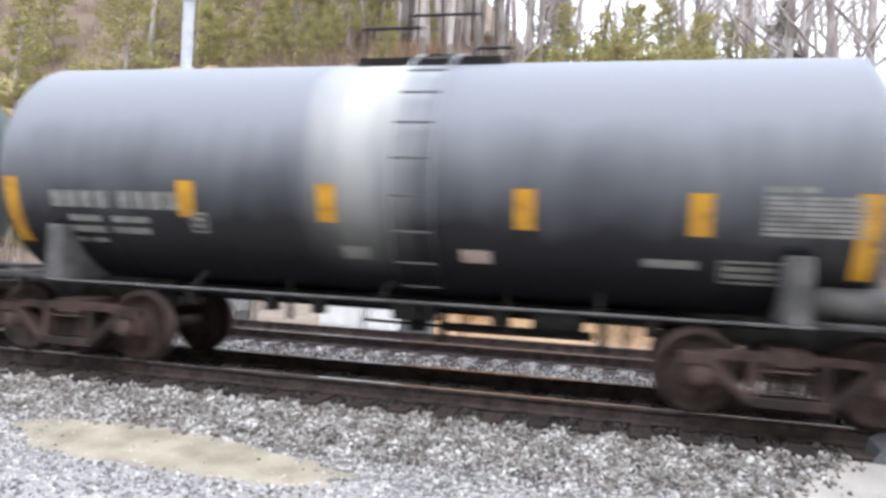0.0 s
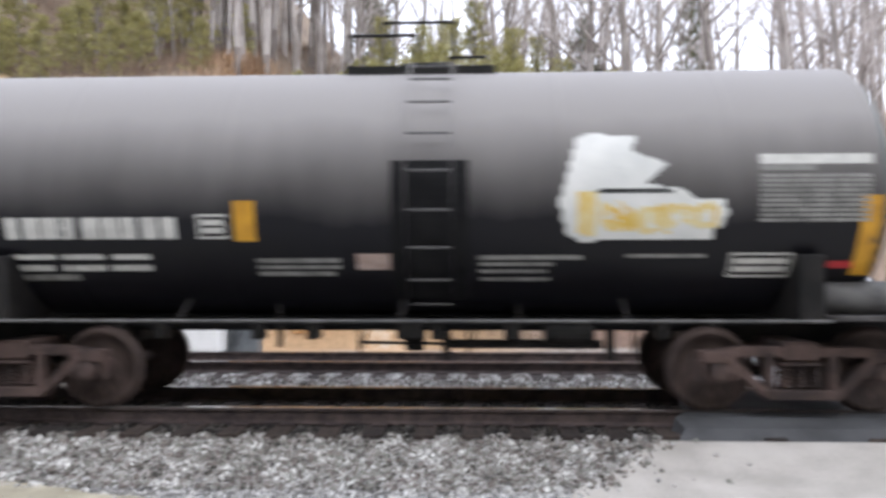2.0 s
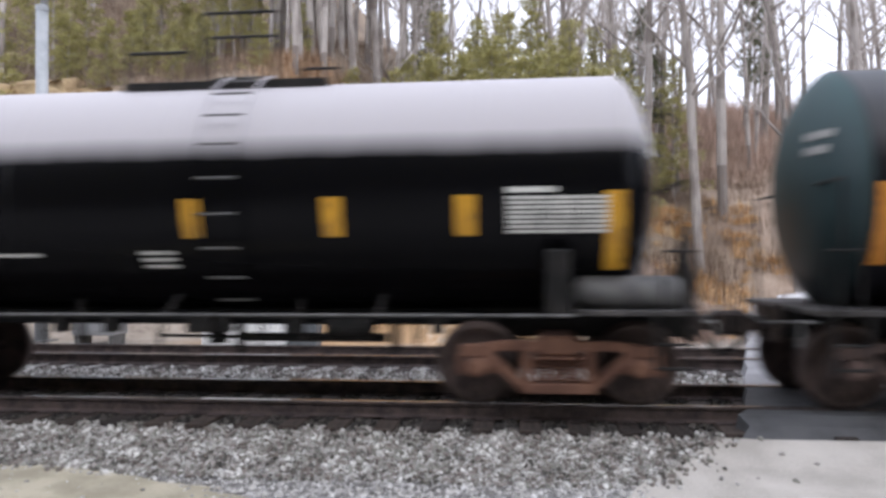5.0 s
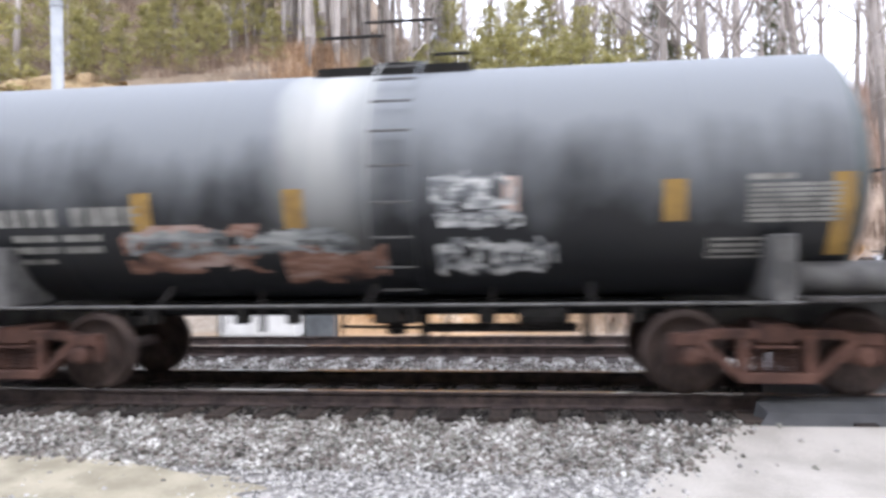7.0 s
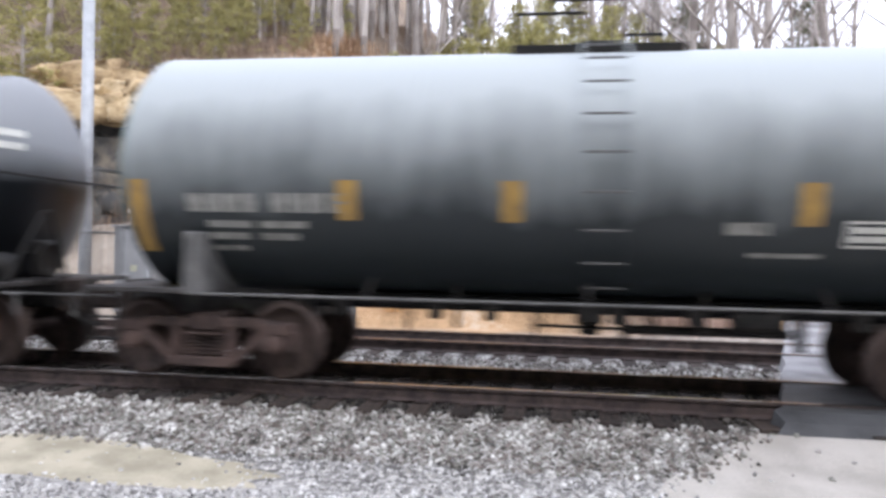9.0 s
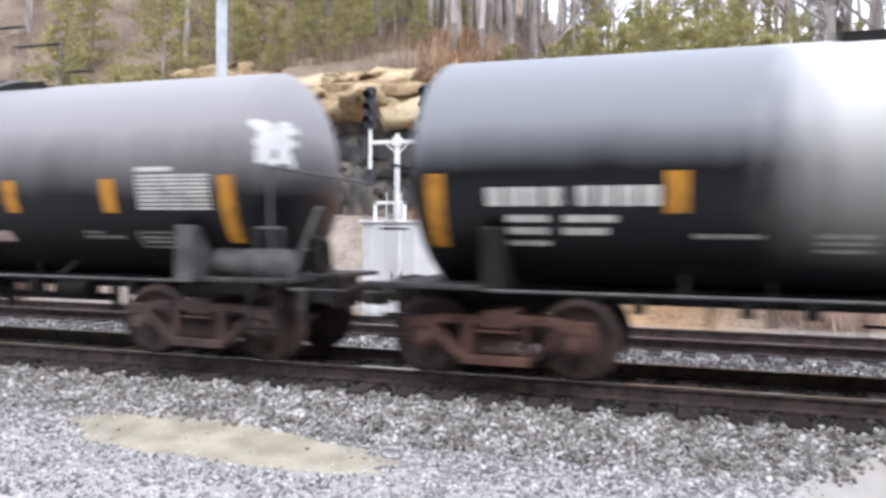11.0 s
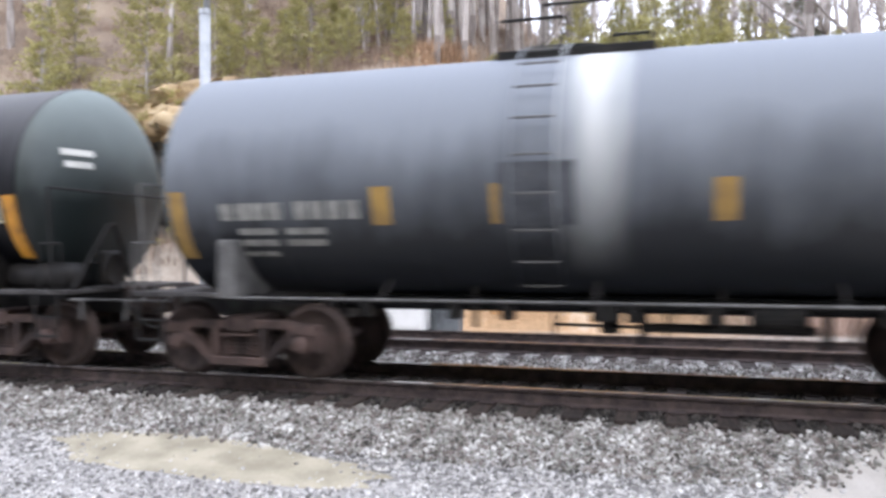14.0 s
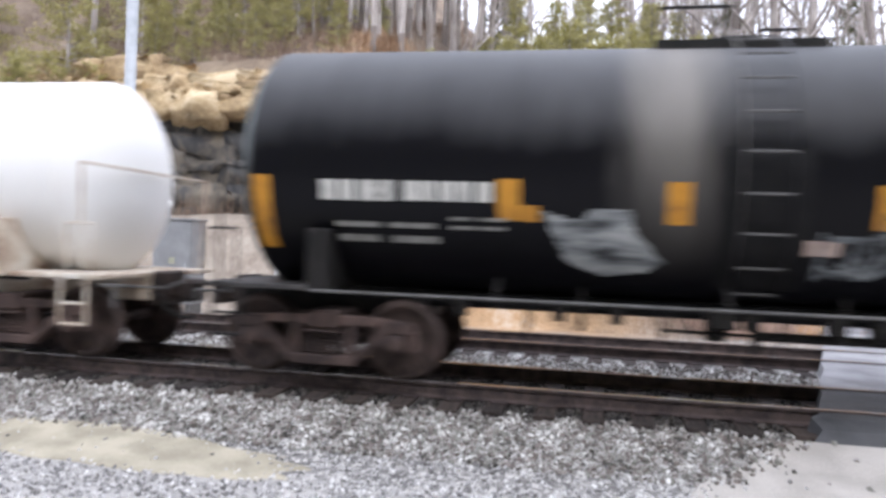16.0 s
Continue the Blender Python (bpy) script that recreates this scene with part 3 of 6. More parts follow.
for course, (z, out) in enumerate(((6.3, 0.25), (6.9, -0.1), (7.4, -0.7))):
    x = -22.0
    while x < 7.2 - course * 0.6:
        w = rnd.uniform(0.6, 2.5)
        y = -out + 0.9 + 0.35 * noise.noise((x * 0.4, course, 0)) - 0.2 * max(0, x - 4) * 0.2
        drop = 0.12 * max(0.0, x - 3.5) ** 1.3
        put(tan_protos, scaled(x + w / 2, y + rnd.uniform(-0.3, 0.2), z - drop + rnd.uniform(-0.3, 0.3), rnd.uniform(-25, 25), w * 1.15, rnd.uniform(1.2, 1.9), rnd.uniform(0.5, 1.15), rnd.uniform(-16, 16)), "rock")
        x += w * rnd.uniform(0.85, 1.0)
for course in range(6):
    x = -22.0
    while x < 7.4:
        w = rnd.uniform(1.2, 2.6)
        drop = 0.1 * max(0.0, x - 4.0) ** 1.3
        put(dark_protos, scaled(x + w / 2, 1.25 - 0.16 * (4 - course) + rnd.uniform(-0.15, 0.15), 0.9 + course * 0.95 - drop * course / 4, rnd.uniform(-8, 8), w * 1.15, 1.5, rnd.uniform(1.1, 1.5), rnd.uniform(-5, 5)), "rock_slab")
        x += w * rnd.uniform(0.8, 1.0)


# ---- trees ----
def limb(bm, a, d, length, r, depth, g, twigs):
    """A tapering limb in bent pieces, with side limbs."""
    n = 4 if depth > 1 else 3
    p, r0 = Vector(a), r
    for i in range(n):
        d = (d + Vector((g.uniform(-1, 1), g.uniform(-1, 1), g.uniform(-0.4, 0.7))) * (0.10 if depth > 2 else 0.2)).normalized()
        q = p + d * (length / n)
        r1 = r * (1 - 0.78 * (i + 1) / n)
        tgt = bm if depth > 1 else twigs
        seg = 7 if depth > 2 else 4 if depth > 1 else 3
        rod(tgt, p, q, max(r0, 0.008), max(r1, 0.006), seg)
        if depth > 0 and (i >= (1 if depth < 3 else 0)):
            for _ in range(2 if depth < 3 else 3):
                side = Vector((g.uniform(-1, 1), g.uniform(-1, 1), g.uniform(0.1, 0.9))).normalized()
                s = (d * 0.55 + side).normalized()
                limb(bm, p.lerp(q, g.uniform(0.3, 1)), s, length * g.uniform(0.28, 0.48), r1 * 0.55 + 0.004, depth - 1, g, twigs)
        p, r0 = q, r1


def bare_tree(seed, height):
    g = random.Random(seed)
    bm, tw = bmesh.new(), bmesh.new()
    p, r, d = Vector((0, 0, -0.4)), height * 0.0105, Vector((g.uniform(-0.05, 0.05), g.uniform(-0.05, 0.05), 1)).normalized()
    n = 8
    for i in range(n):
        d = (d + Vector((g.uniform(-1, 1), g.uniform(-1, 1), 0)) * 0.045).normalized()
        q = p + d * (height / n)
        r1 = height * 0.0105 * (1 - 0.86 * (i + 1) / n)
        rod(bm, p, q, r, r1, 8)
        if i >= 2:
            for _ in range(2):
                a = g.uniform(0, 6.283)
                s = Vector((math.cos(a), math.sin(a), g.uniform(0.5, 1.3))).normalized()
                limb(bm, p.lerp(q, g.uniform(0, 1)), s, height * g.uniform(0.14, 0.26), r1 * 0.5 + 0.012, 2, g, tw)
        p, r = q, r1
    return bm, tw


def pine_tree(seed, height, low, spread):
    g = random.Random(seed)
    bm = bmesh.new()
    rod(bm, (0, 0, -0.4), (g.uniform(-0.3, 0.3), g.uniform(-0.3, 0.3), height), height * 0.014, 0.02, 7)
    vs, fs = [], []
    z = low
    while z < height - 0.2:
        k = (z - low) / (height - low)
        reach = spread * (1 - k) ** 0.8 * g.uniform(0.65, 1.15) + 0.25
        for b in range(g.randint(4, 6)):
            a = g.uniform(0, 6.283)
            dx, dy, up = math.cos(a), math.sin(a), g.uniform(-0.15, 0.35)
            rod(bm, (0, 0, z), (dx * reach, dy * reach, z + up * reach), 0.03, 0.008, 3)
            for c in range(int(6 + reach * 7)):
                f = g.uniform(0.25, 1.05)
                cx, cy, cz = dx * reach * f + g.gauss(0, 0.16), dy * reach * f + g.gauss(0, 0.16), z + up * reach * f + g.gauss(0, 0.12)
                for t in range(5):
                    v = Vector((g.uniform(-1, 1), g.uniform(-1, 1), g.uniform(-0.5, 0.9))).normalized() * g.uniform(0.16, 0.32)
                    w = v.cross(Vector((g.uniform(-1, 1), g.uniform(-1, 1), g.uniform(-1, 1)))).normalized() * 0.035
                    i0 = len(vs)
                    vs += [(cx - w.x, cy - w.y, cz - w.z), (cx + w.x, cy + w.y, cz + w.z), (cx + v.x, cy + v.y, cz + v.z)]
                    fs.append((i0, i0 + 1, i0 + 2))
        z += g.uniform(0.28, 0.5)
    me = bpy.data.meshes.new("crown")
    me.from_pydata(vs, [], fs)
    return bm, me


def as_tree(kind, bm, crown, m, bark, leaf, label, category, group):
    t = tagged(empty(kind, m), label, category, group)
    part("trunk", bm, bark, t)
    if isinstance(crown, bpy.types.Mesh):
        crown.materials.append(leaf)
        c = new("crown", crown)
        c.parent = t
    else:
        part("crown", crown, leaf, t)
    return t


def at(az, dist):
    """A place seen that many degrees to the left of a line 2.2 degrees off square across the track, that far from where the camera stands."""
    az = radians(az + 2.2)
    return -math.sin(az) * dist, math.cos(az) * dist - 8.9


bares = []
for k, hgt in enumerate((15, 18, 13, 20, 16)):
    b, t = bare_tree(40 + k, hgt)
    bares.append(as_tree("bare_tree", b, t, None, BARK, TWIG, "tall leafless grey forest tree on the bank", "tree", "leafless trees"))
pines = []
for k, (hgt, low, spr) in enumerate(((9.5, 0.6, 2.3), (12.5, 1.4, 2.6), (6.5, 0.3, 1.9))):
    b, c = pine_tree(60 + k, hgt, low, spr)
    pines.append(as_tree("pine_tree", b, c, None, BARK, NEEDLE, "bushy yellow-green pine growing on the bank", "tree", "pines"))
b, c = pine_tree(70, 13.5, 5.0, 2.2)
dark_pine = as_tree("pine_tree", b, c, None, BARK, NEEDLE_DARK, "tall dark pine among leafless trees", "tree", "dark pines")
first = set()


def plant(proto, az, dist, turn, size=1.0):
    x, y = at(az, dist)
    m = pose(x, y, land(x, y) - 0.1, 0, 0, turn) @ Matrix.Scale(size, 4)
    if proto.name in first:
        c = copy_thing(proto, m)
        c.scale = (size, size, size)
    else:
        first.add(proto.name)
        proto.matrix_basis = m


rnd = random.Random(21)
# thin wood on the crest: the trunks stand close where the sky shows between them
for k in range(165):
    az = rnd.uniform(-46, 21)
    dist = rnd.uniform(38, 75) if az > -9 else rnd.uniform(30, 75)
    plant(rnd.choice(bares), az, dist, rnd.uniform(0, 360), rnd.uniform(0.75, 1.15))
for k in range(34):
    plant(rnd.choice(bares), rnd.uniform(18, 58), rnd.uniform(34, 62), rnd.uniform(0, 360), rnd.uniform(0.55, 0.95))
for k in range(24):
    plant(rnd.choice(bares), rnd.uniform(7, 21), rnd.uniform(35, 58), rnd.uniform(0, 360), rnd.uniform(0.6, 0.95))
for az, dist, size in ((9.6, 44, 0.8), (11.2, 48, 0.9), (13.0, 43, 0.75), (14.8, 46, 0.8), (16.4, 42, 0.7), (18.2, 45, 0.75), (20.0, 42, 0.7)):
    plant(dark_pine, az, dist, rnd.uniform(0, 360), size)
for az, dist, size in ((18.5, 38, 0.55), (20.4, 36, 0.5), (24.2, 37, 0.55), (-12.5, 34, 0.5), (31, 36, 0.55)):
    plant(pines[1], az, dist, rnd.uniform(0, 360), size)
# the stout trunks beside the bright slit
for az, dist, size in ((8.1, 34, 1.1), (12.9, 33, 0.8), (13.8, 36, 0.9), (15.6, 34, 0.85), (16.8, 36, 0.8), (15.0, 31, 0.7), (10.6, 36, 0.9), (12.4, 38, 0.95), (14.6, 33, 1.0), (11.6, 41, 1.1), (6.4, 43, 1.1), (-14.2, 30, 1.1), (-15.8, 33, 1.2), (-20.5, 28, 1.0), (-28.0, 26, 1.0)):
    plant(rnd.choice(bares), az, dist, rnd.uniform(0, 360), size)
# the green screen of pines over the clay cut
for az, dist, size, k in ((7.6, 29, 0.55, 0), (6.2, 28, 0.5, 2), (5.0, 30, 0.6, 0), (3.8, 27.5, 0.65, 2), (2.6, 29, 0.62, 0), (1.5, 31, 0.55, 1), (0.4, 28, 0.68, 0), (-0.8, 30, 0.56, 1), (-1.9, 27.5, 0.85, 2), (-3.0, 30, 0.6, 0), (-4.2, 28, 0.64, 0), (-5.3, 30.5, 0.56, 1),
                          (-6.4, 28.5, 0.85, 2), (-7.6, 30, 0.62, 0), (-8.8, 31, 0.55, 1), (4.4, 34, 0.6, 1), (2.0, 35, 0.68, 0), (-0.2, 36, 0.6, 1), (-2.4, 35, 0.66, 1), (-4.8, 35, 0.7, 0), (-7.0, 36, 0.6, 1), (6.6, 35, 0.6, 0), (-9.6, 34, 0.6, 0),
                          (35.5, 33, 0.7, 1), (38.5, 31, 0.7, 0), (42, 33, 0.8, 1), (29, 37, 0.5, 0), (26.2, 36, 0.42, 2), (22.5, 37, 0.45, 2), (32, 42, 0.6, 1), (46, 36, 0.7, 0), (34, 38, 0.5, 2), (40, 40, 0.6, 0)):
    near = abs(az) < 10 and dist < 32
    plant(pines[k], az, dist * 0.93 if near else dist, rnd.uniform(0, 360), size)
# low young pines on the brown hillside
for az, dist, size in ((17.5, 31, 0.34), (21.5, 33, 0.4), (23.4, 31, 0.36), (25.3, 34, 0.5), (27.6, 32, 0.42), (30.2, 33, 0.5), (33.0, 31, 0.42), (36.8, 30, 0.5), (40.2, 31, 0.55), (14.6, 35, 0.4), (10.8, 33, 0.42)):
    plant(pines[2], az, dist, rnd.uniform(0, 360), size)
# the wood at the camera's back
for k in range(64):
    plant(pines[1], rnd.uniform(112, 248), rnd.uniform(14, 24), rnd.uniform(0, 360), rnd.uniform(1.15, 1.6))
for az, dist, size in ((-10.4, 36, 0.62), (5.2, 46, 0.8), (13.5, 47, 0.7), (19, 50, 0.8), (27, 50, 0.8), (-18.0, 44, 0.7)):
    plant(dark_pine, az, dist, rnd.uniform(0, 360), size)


# ---- dry grass and brush on the banks ----
def tufts(name, spots, blades, height, width, material, label, seed, lean_most=0.9, spread=0.14):
    g = np.random.RandomState(seed)
    vs, fs = [], []
    for x, y, h in spots:
        z = land(x, y) - 0.03
        for _ in range(blades):
            a, lean = g.uniform(0, 6.283), g.uniform(0.02, lean_most)
            bx_, by_ = x + g.normal(0, spread * h), y + g.normal(0, spread * h)
            L = height * h * g.uniform(0.5, 1.2)
            w = width * g.uniform(0.6, 1.3)
            i0 = len(vs)
            c, s = math.cos(a), math.sin(a)
            ex, ey = w * s, -w * c
            hx, hy = bx_ + c * lean * L * 0.4, by_ + s * lean * L * 0.4
            vs += [(bx_ - ex, by_ - ey, z), (bx_ + ex, by_ + ey, z), (hx + ex * 0.7, hy + ey * 0.7, z + L * (0.62 - 0.15 * lean)), (hx - ex * 0.7, hy - ey * 0.7, z + L * (0.62 - 0.15 * lean)), (bx_ + c * lean * L, by_ + s * lean * L, z + L * max(0.15, 1 - 0.6 * lean))]
            fs += [(i0, i0 + 1, i0 + 2, i0 + 3), (i0 + 3, i0 + 2, i0 + 4)]
    me = bpy.data.meshes.new(name)
    me.from_pydata(vs, [], fs)
    me.materials.append(material)
    return tagged(new(name, me), label, "grass", kind="stuff")


def off_road(x, y):
    return abs(x - road_x(y)) > 4.6 or y > 21


spots = []
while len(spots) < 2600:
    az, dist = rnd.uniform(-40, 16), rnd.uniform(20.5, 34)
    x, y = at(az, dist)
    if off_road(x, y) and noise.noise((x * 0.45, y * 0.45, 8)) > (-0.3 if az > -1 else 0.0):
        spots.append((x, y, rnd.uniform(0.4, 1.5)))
tufts("dry_grass", spots, 40, 0.36, 0.011, STRAW, "dry tan grass and leaf stalks on the bank", 3)
spots, warm, tall = [], [], []
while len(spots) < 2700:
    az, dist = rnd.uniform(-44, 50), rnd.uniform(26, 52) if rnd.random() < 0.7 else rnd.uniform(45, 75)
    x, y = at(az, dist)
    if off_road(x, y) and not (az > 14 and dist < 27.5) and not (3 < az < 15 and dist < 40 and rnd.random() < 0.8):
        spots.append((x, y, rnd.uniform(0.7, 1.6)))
tufts("bare_brush", spots, 60, 0.6, 0.008, BRUSH, "brown leafless brush under the trees", 4, 0.7, 0.4)
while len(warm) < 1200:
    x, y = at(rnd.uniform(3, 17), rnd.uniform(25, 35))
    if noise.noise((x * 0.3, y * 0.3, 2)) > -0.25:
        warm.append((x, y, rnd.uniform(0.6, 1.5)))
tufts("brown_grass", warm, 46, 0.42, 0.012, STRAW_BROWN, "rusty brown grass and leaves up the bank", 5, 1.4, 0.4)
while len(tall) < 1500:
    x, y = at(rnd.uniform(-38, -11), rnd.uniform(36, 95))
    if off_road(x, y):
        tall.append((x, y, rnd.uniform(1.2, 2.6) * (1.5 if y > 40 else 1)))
tufts("tall_brush", tall, 50, 0.65, 0.011, BRUSH_PINK, "pale brown thicket on the rise beyond the road", 7, 0.6, 0.4)
spots = []
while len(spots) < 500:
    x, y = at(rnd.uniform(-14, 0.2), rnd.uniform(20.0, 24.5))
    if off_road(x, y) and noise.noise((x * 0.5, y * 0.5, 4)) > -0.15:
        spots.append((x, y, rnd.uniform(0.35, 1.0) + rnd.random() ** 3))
tufts("low_brush", spots, 75, 0.55, 0.006, BRUSH_PINK, "pale pinkish leafless brush at the foot of the bank", 6, 1.3, 0.5)


# ---- railway furniture ----
def signal_mast():
    x, y = -7.3, 9.9
    z0 = land(x, y)
    s = tagged(empty("signal_mast", pose(x, y, z0)), "white two-armed railway signal mast with dark heads", "railway signal")
    part("mast", rod(bmesh.new(), (0, 0, -0.3), (0, 0, 4.3 - z0), 0.085, 0.075, 14), WHITE, s)
    part("crossarm", box(box(bmesh.new(), -0.78, 0.78, -0.05, 0.05, 4.04 - z0, 4.14 - z0, 0.01), -0.12, 0.12, -0.09, 0.09, 3.98 - z0, 4.2 - z0, 0.01), WHITE, s)
    for e in (-1, 1):
        part("brace", rod(bmesh.new(), (0, 0, 3.75 - z0), (e * 0.3, 0, 4.04 - z0), 0.02), WHITE, s)
        post = part("signal_post", rod(bmesh.new(), (e * 0.76, 0, 3.0 - z0), (e * 0.76, 0, 4.75 - z0), 0.055, 0.055, 12), WHITE, s)
        hd = bmesh.new()
        box(hd, e * 0.76 - 0.14, e * 0.76 + 0.14, -0.1, 0.08, 4.45 - z0, 5.55 - z0, 0.05)
        head = part("signal_head", hd, SIGNAL, post, "black vertical signal head with hooded lenses")
        for k in range(3):
            zz = 4.66 + 0.33 * k - z0
            hood = lathe(bmesh.new(), [(-0.3, 0.105), (-0.1, 0.115), (-0.1, 0.1), (-0.3, 0.095)], 14, "y")
            bmesh.ops.delete(hood, geom=[v for v in hood.verts if v.co.z < -0.06], context="VERTS")
            h = part("lens_hood", hood, SIGNAL, head)
            h.location = (e * 0.76, 0, zz)
        low = bmesh.new()
        box(low, e * 0.76 - 0.12, e * 0.76 + 0.12, -0.09, 0.09, 2.95 - z0, 3.4 - z0, 0.04)
        part("junction_box", low, SIGNAL, post)
    lad = bmesh.new()
    for e in (-0.2, 0.2):
        rod(lad, (e, -0.22, 0.0), (e, -0.22, 2.75 - z0), 0.02)
    for k in range(8):
        rod(lad, (-0.2, -0.22, 0.3 + k * 0.33), (0.2, -0.22, 0.3 + k * 0.33), 0.012)
    part("ladder", lad, WHITE, s)
    fr = bmesh.new()
    for e in (-0.45, 0.35):
        box(fr, e, e + 0.08, -0.5, -0.42, 1.8 - z0, 2.52 - z0)
    box(fr, -0.45, 0.43, -0.5, -0.42, 2.45 - z0, 2.53 - z0)
    box(fr, -0.45, 0.43, -0.5, 0.1, 1.8 - z0, 1.86 - z0)
    part("guard_frame", fr, WHITE, s)
    return s


signal_mast()


def cabinet():
    x, y = -6.75, 9.0
    z0 = land(x, y)
    c = tagged(empty("equipment_cabinet", pose(x, y, z0)), "white steel trackside equipment cabinet", "cabinet")
    part("body", box(bmesh.new(), -0.93, 0.93, -0.45, 0.45, 0.08, 1.96 - z0, 0.02), WHITE, c)
    part("base", box(bmesh.new(), -0.98, 0.98, -0.5, 0.5, -0.25, 0.08, 0.015), GREYSTEEL, c)
    part("roof", box(bmesh.new(), -0.99, 0.99, -0.52, 0.5, 1.96 - z0, 2.02 - z0, 0.012), WHITE, c)
    for k in (-0.91, 0.02):
        d = part("door", box(bmesh.new(), k, k + 0.89, -0.472, -0.452, 0.16, 1.9 - z0, 0.006), WHITE, c)
        part("handle", box(bmesh.new(), k + (0.76 if k < 0 else 0.08), k + (0.8 if k < 0 else 0.12), -0.5, -0.472, 1.0, 1.2, 0.008), GREYSTEEL, d)
    return c


cabinet()
b = tagged(empty("utility_box", pose(-5.45, 9.5, land(-5.45, 9.5))), "small dark grey utility box by the white cabinet", "utility box")
part("body", box(bmesh.new(), -0.35, 0.35, -0.25, 0.25, 0, 0.95, 0.02), mat("dark_grey_paint", two((0.09, 0.1, 0.11), (0.15, 0.165, 0.175)), 3, 0.6), b)
part("lid", box(bmesh.new(), -0.38, 0.38, -0.28, 0.28, 0.95, 1.0, 0.012), GREYSTEEL, b)

def relay_box():
    """A grey relay case on feet, with a globe on a thin post at its side."""
    x, y = -10.75, 9.5
    z0 = land(x, y)
    c = tagged(empty("relay_box", pose(x, y, z0)), "grey steel relay case with a white globe on a post", "cabinet")
    part("body", box(bmesh.new(), -0.55, 0.55, -0.35, 0.35, 0.25, 1.98 - z0, 0.02), RELAY_GREY, c)
    part("roof", box(bmesh.new(), -0.6, 0.6, -0.4, 0.4, 1.98 - z0, 2.03 - z0, 0.012), RELAY_GREY, c)
    d = part("door", box(bmesh.new(), -0.5, 0.5, -0.372, -0.352, 0.35, 1.9 - z0, 0.006), RELAY_GREY, c)
    part("handle", box(bmesh.new(), 0.38, 0.42, -0.4, -0.372, 1.1, 1.3, 0.008), POLE, d)
    part("plate", box(bmesh.new(), -0.08, 0.1, -0.378, -0.373, 1.28, 1.44, 0.002), LETTER_KHAKI, d, "small pale yellow plate")
    for e in (-0.45, 0.45):
        part("foot", box(bmesh.new(), e - 0.06, e + 0.06, -0.3, 0.3, -0.2, 0.25, 0.01), GREYSTEEL, c)
    post = part("post", rod(bmesh.new(), (-0.2, -0.2, 2.03 - z0), (-0.2, -0.2, 2.34 - z0), 0.02), POLE, c)
    ball = lathe(bmesh.new(), [(-0.085 * math.cos(math.pi * k / 8), 0.085 * math.sin(math.pi * k / 8)) for k in range(9)], 16, "z")
    bmesh.ops.translate(ball, vec=(-0.2, -0.2, 2.41 - z0), verts=ball.verts)
    part("globe", ball, WHITE, post, "white globe", True)


relay_box()
px, py = -12.67, 10.0
pole = tagged(empty("steel_pole", pose(px, py, land(px, py))), "tall pale galvanised steel pole", "pole")
part("shaft", rod(bmesh.new(), (0, 0, -0.4), (0, 0, 8.75), 0.165, 0.15, 20), POLE, pole, smooth=True)
part("upper_tube", rod(bmesh.new(), (0.06, 0, 8.75), (0.06, 0, 13.0), 0.1, 0.085, 16), POLE, pole, smooth=True)
part("collar", rod(bmesh.new(), (0, 0, 8.65), (0, 0, 8.8), 0.165, 0.165, 20), POLE, pole)
part("base_plate", box(bmesh.new(), -0.3, 0.3, -0.3, 0.3, -0.1, 0.04, 0.01), GREYSTEEL, pole)

# a pale leaning marker in the dry grass
mx, my = 2.02, 11.2
mk = boulder(9.0, 0.42, 0.3, 1.9)
part_m = part("marker_stone", mk, mat("pale_concrete", two((0.5, 0.48, 0.44), (0.7, 0.68, 0.64)), 3, 0.9, bump=0.4))
part_m.matrix_basis = pose(mx, my, land(mx, my) + 0.75, 0, -8, 15)
tagged(part_m, "pale leaning concrete marker in dry grass", "marker")


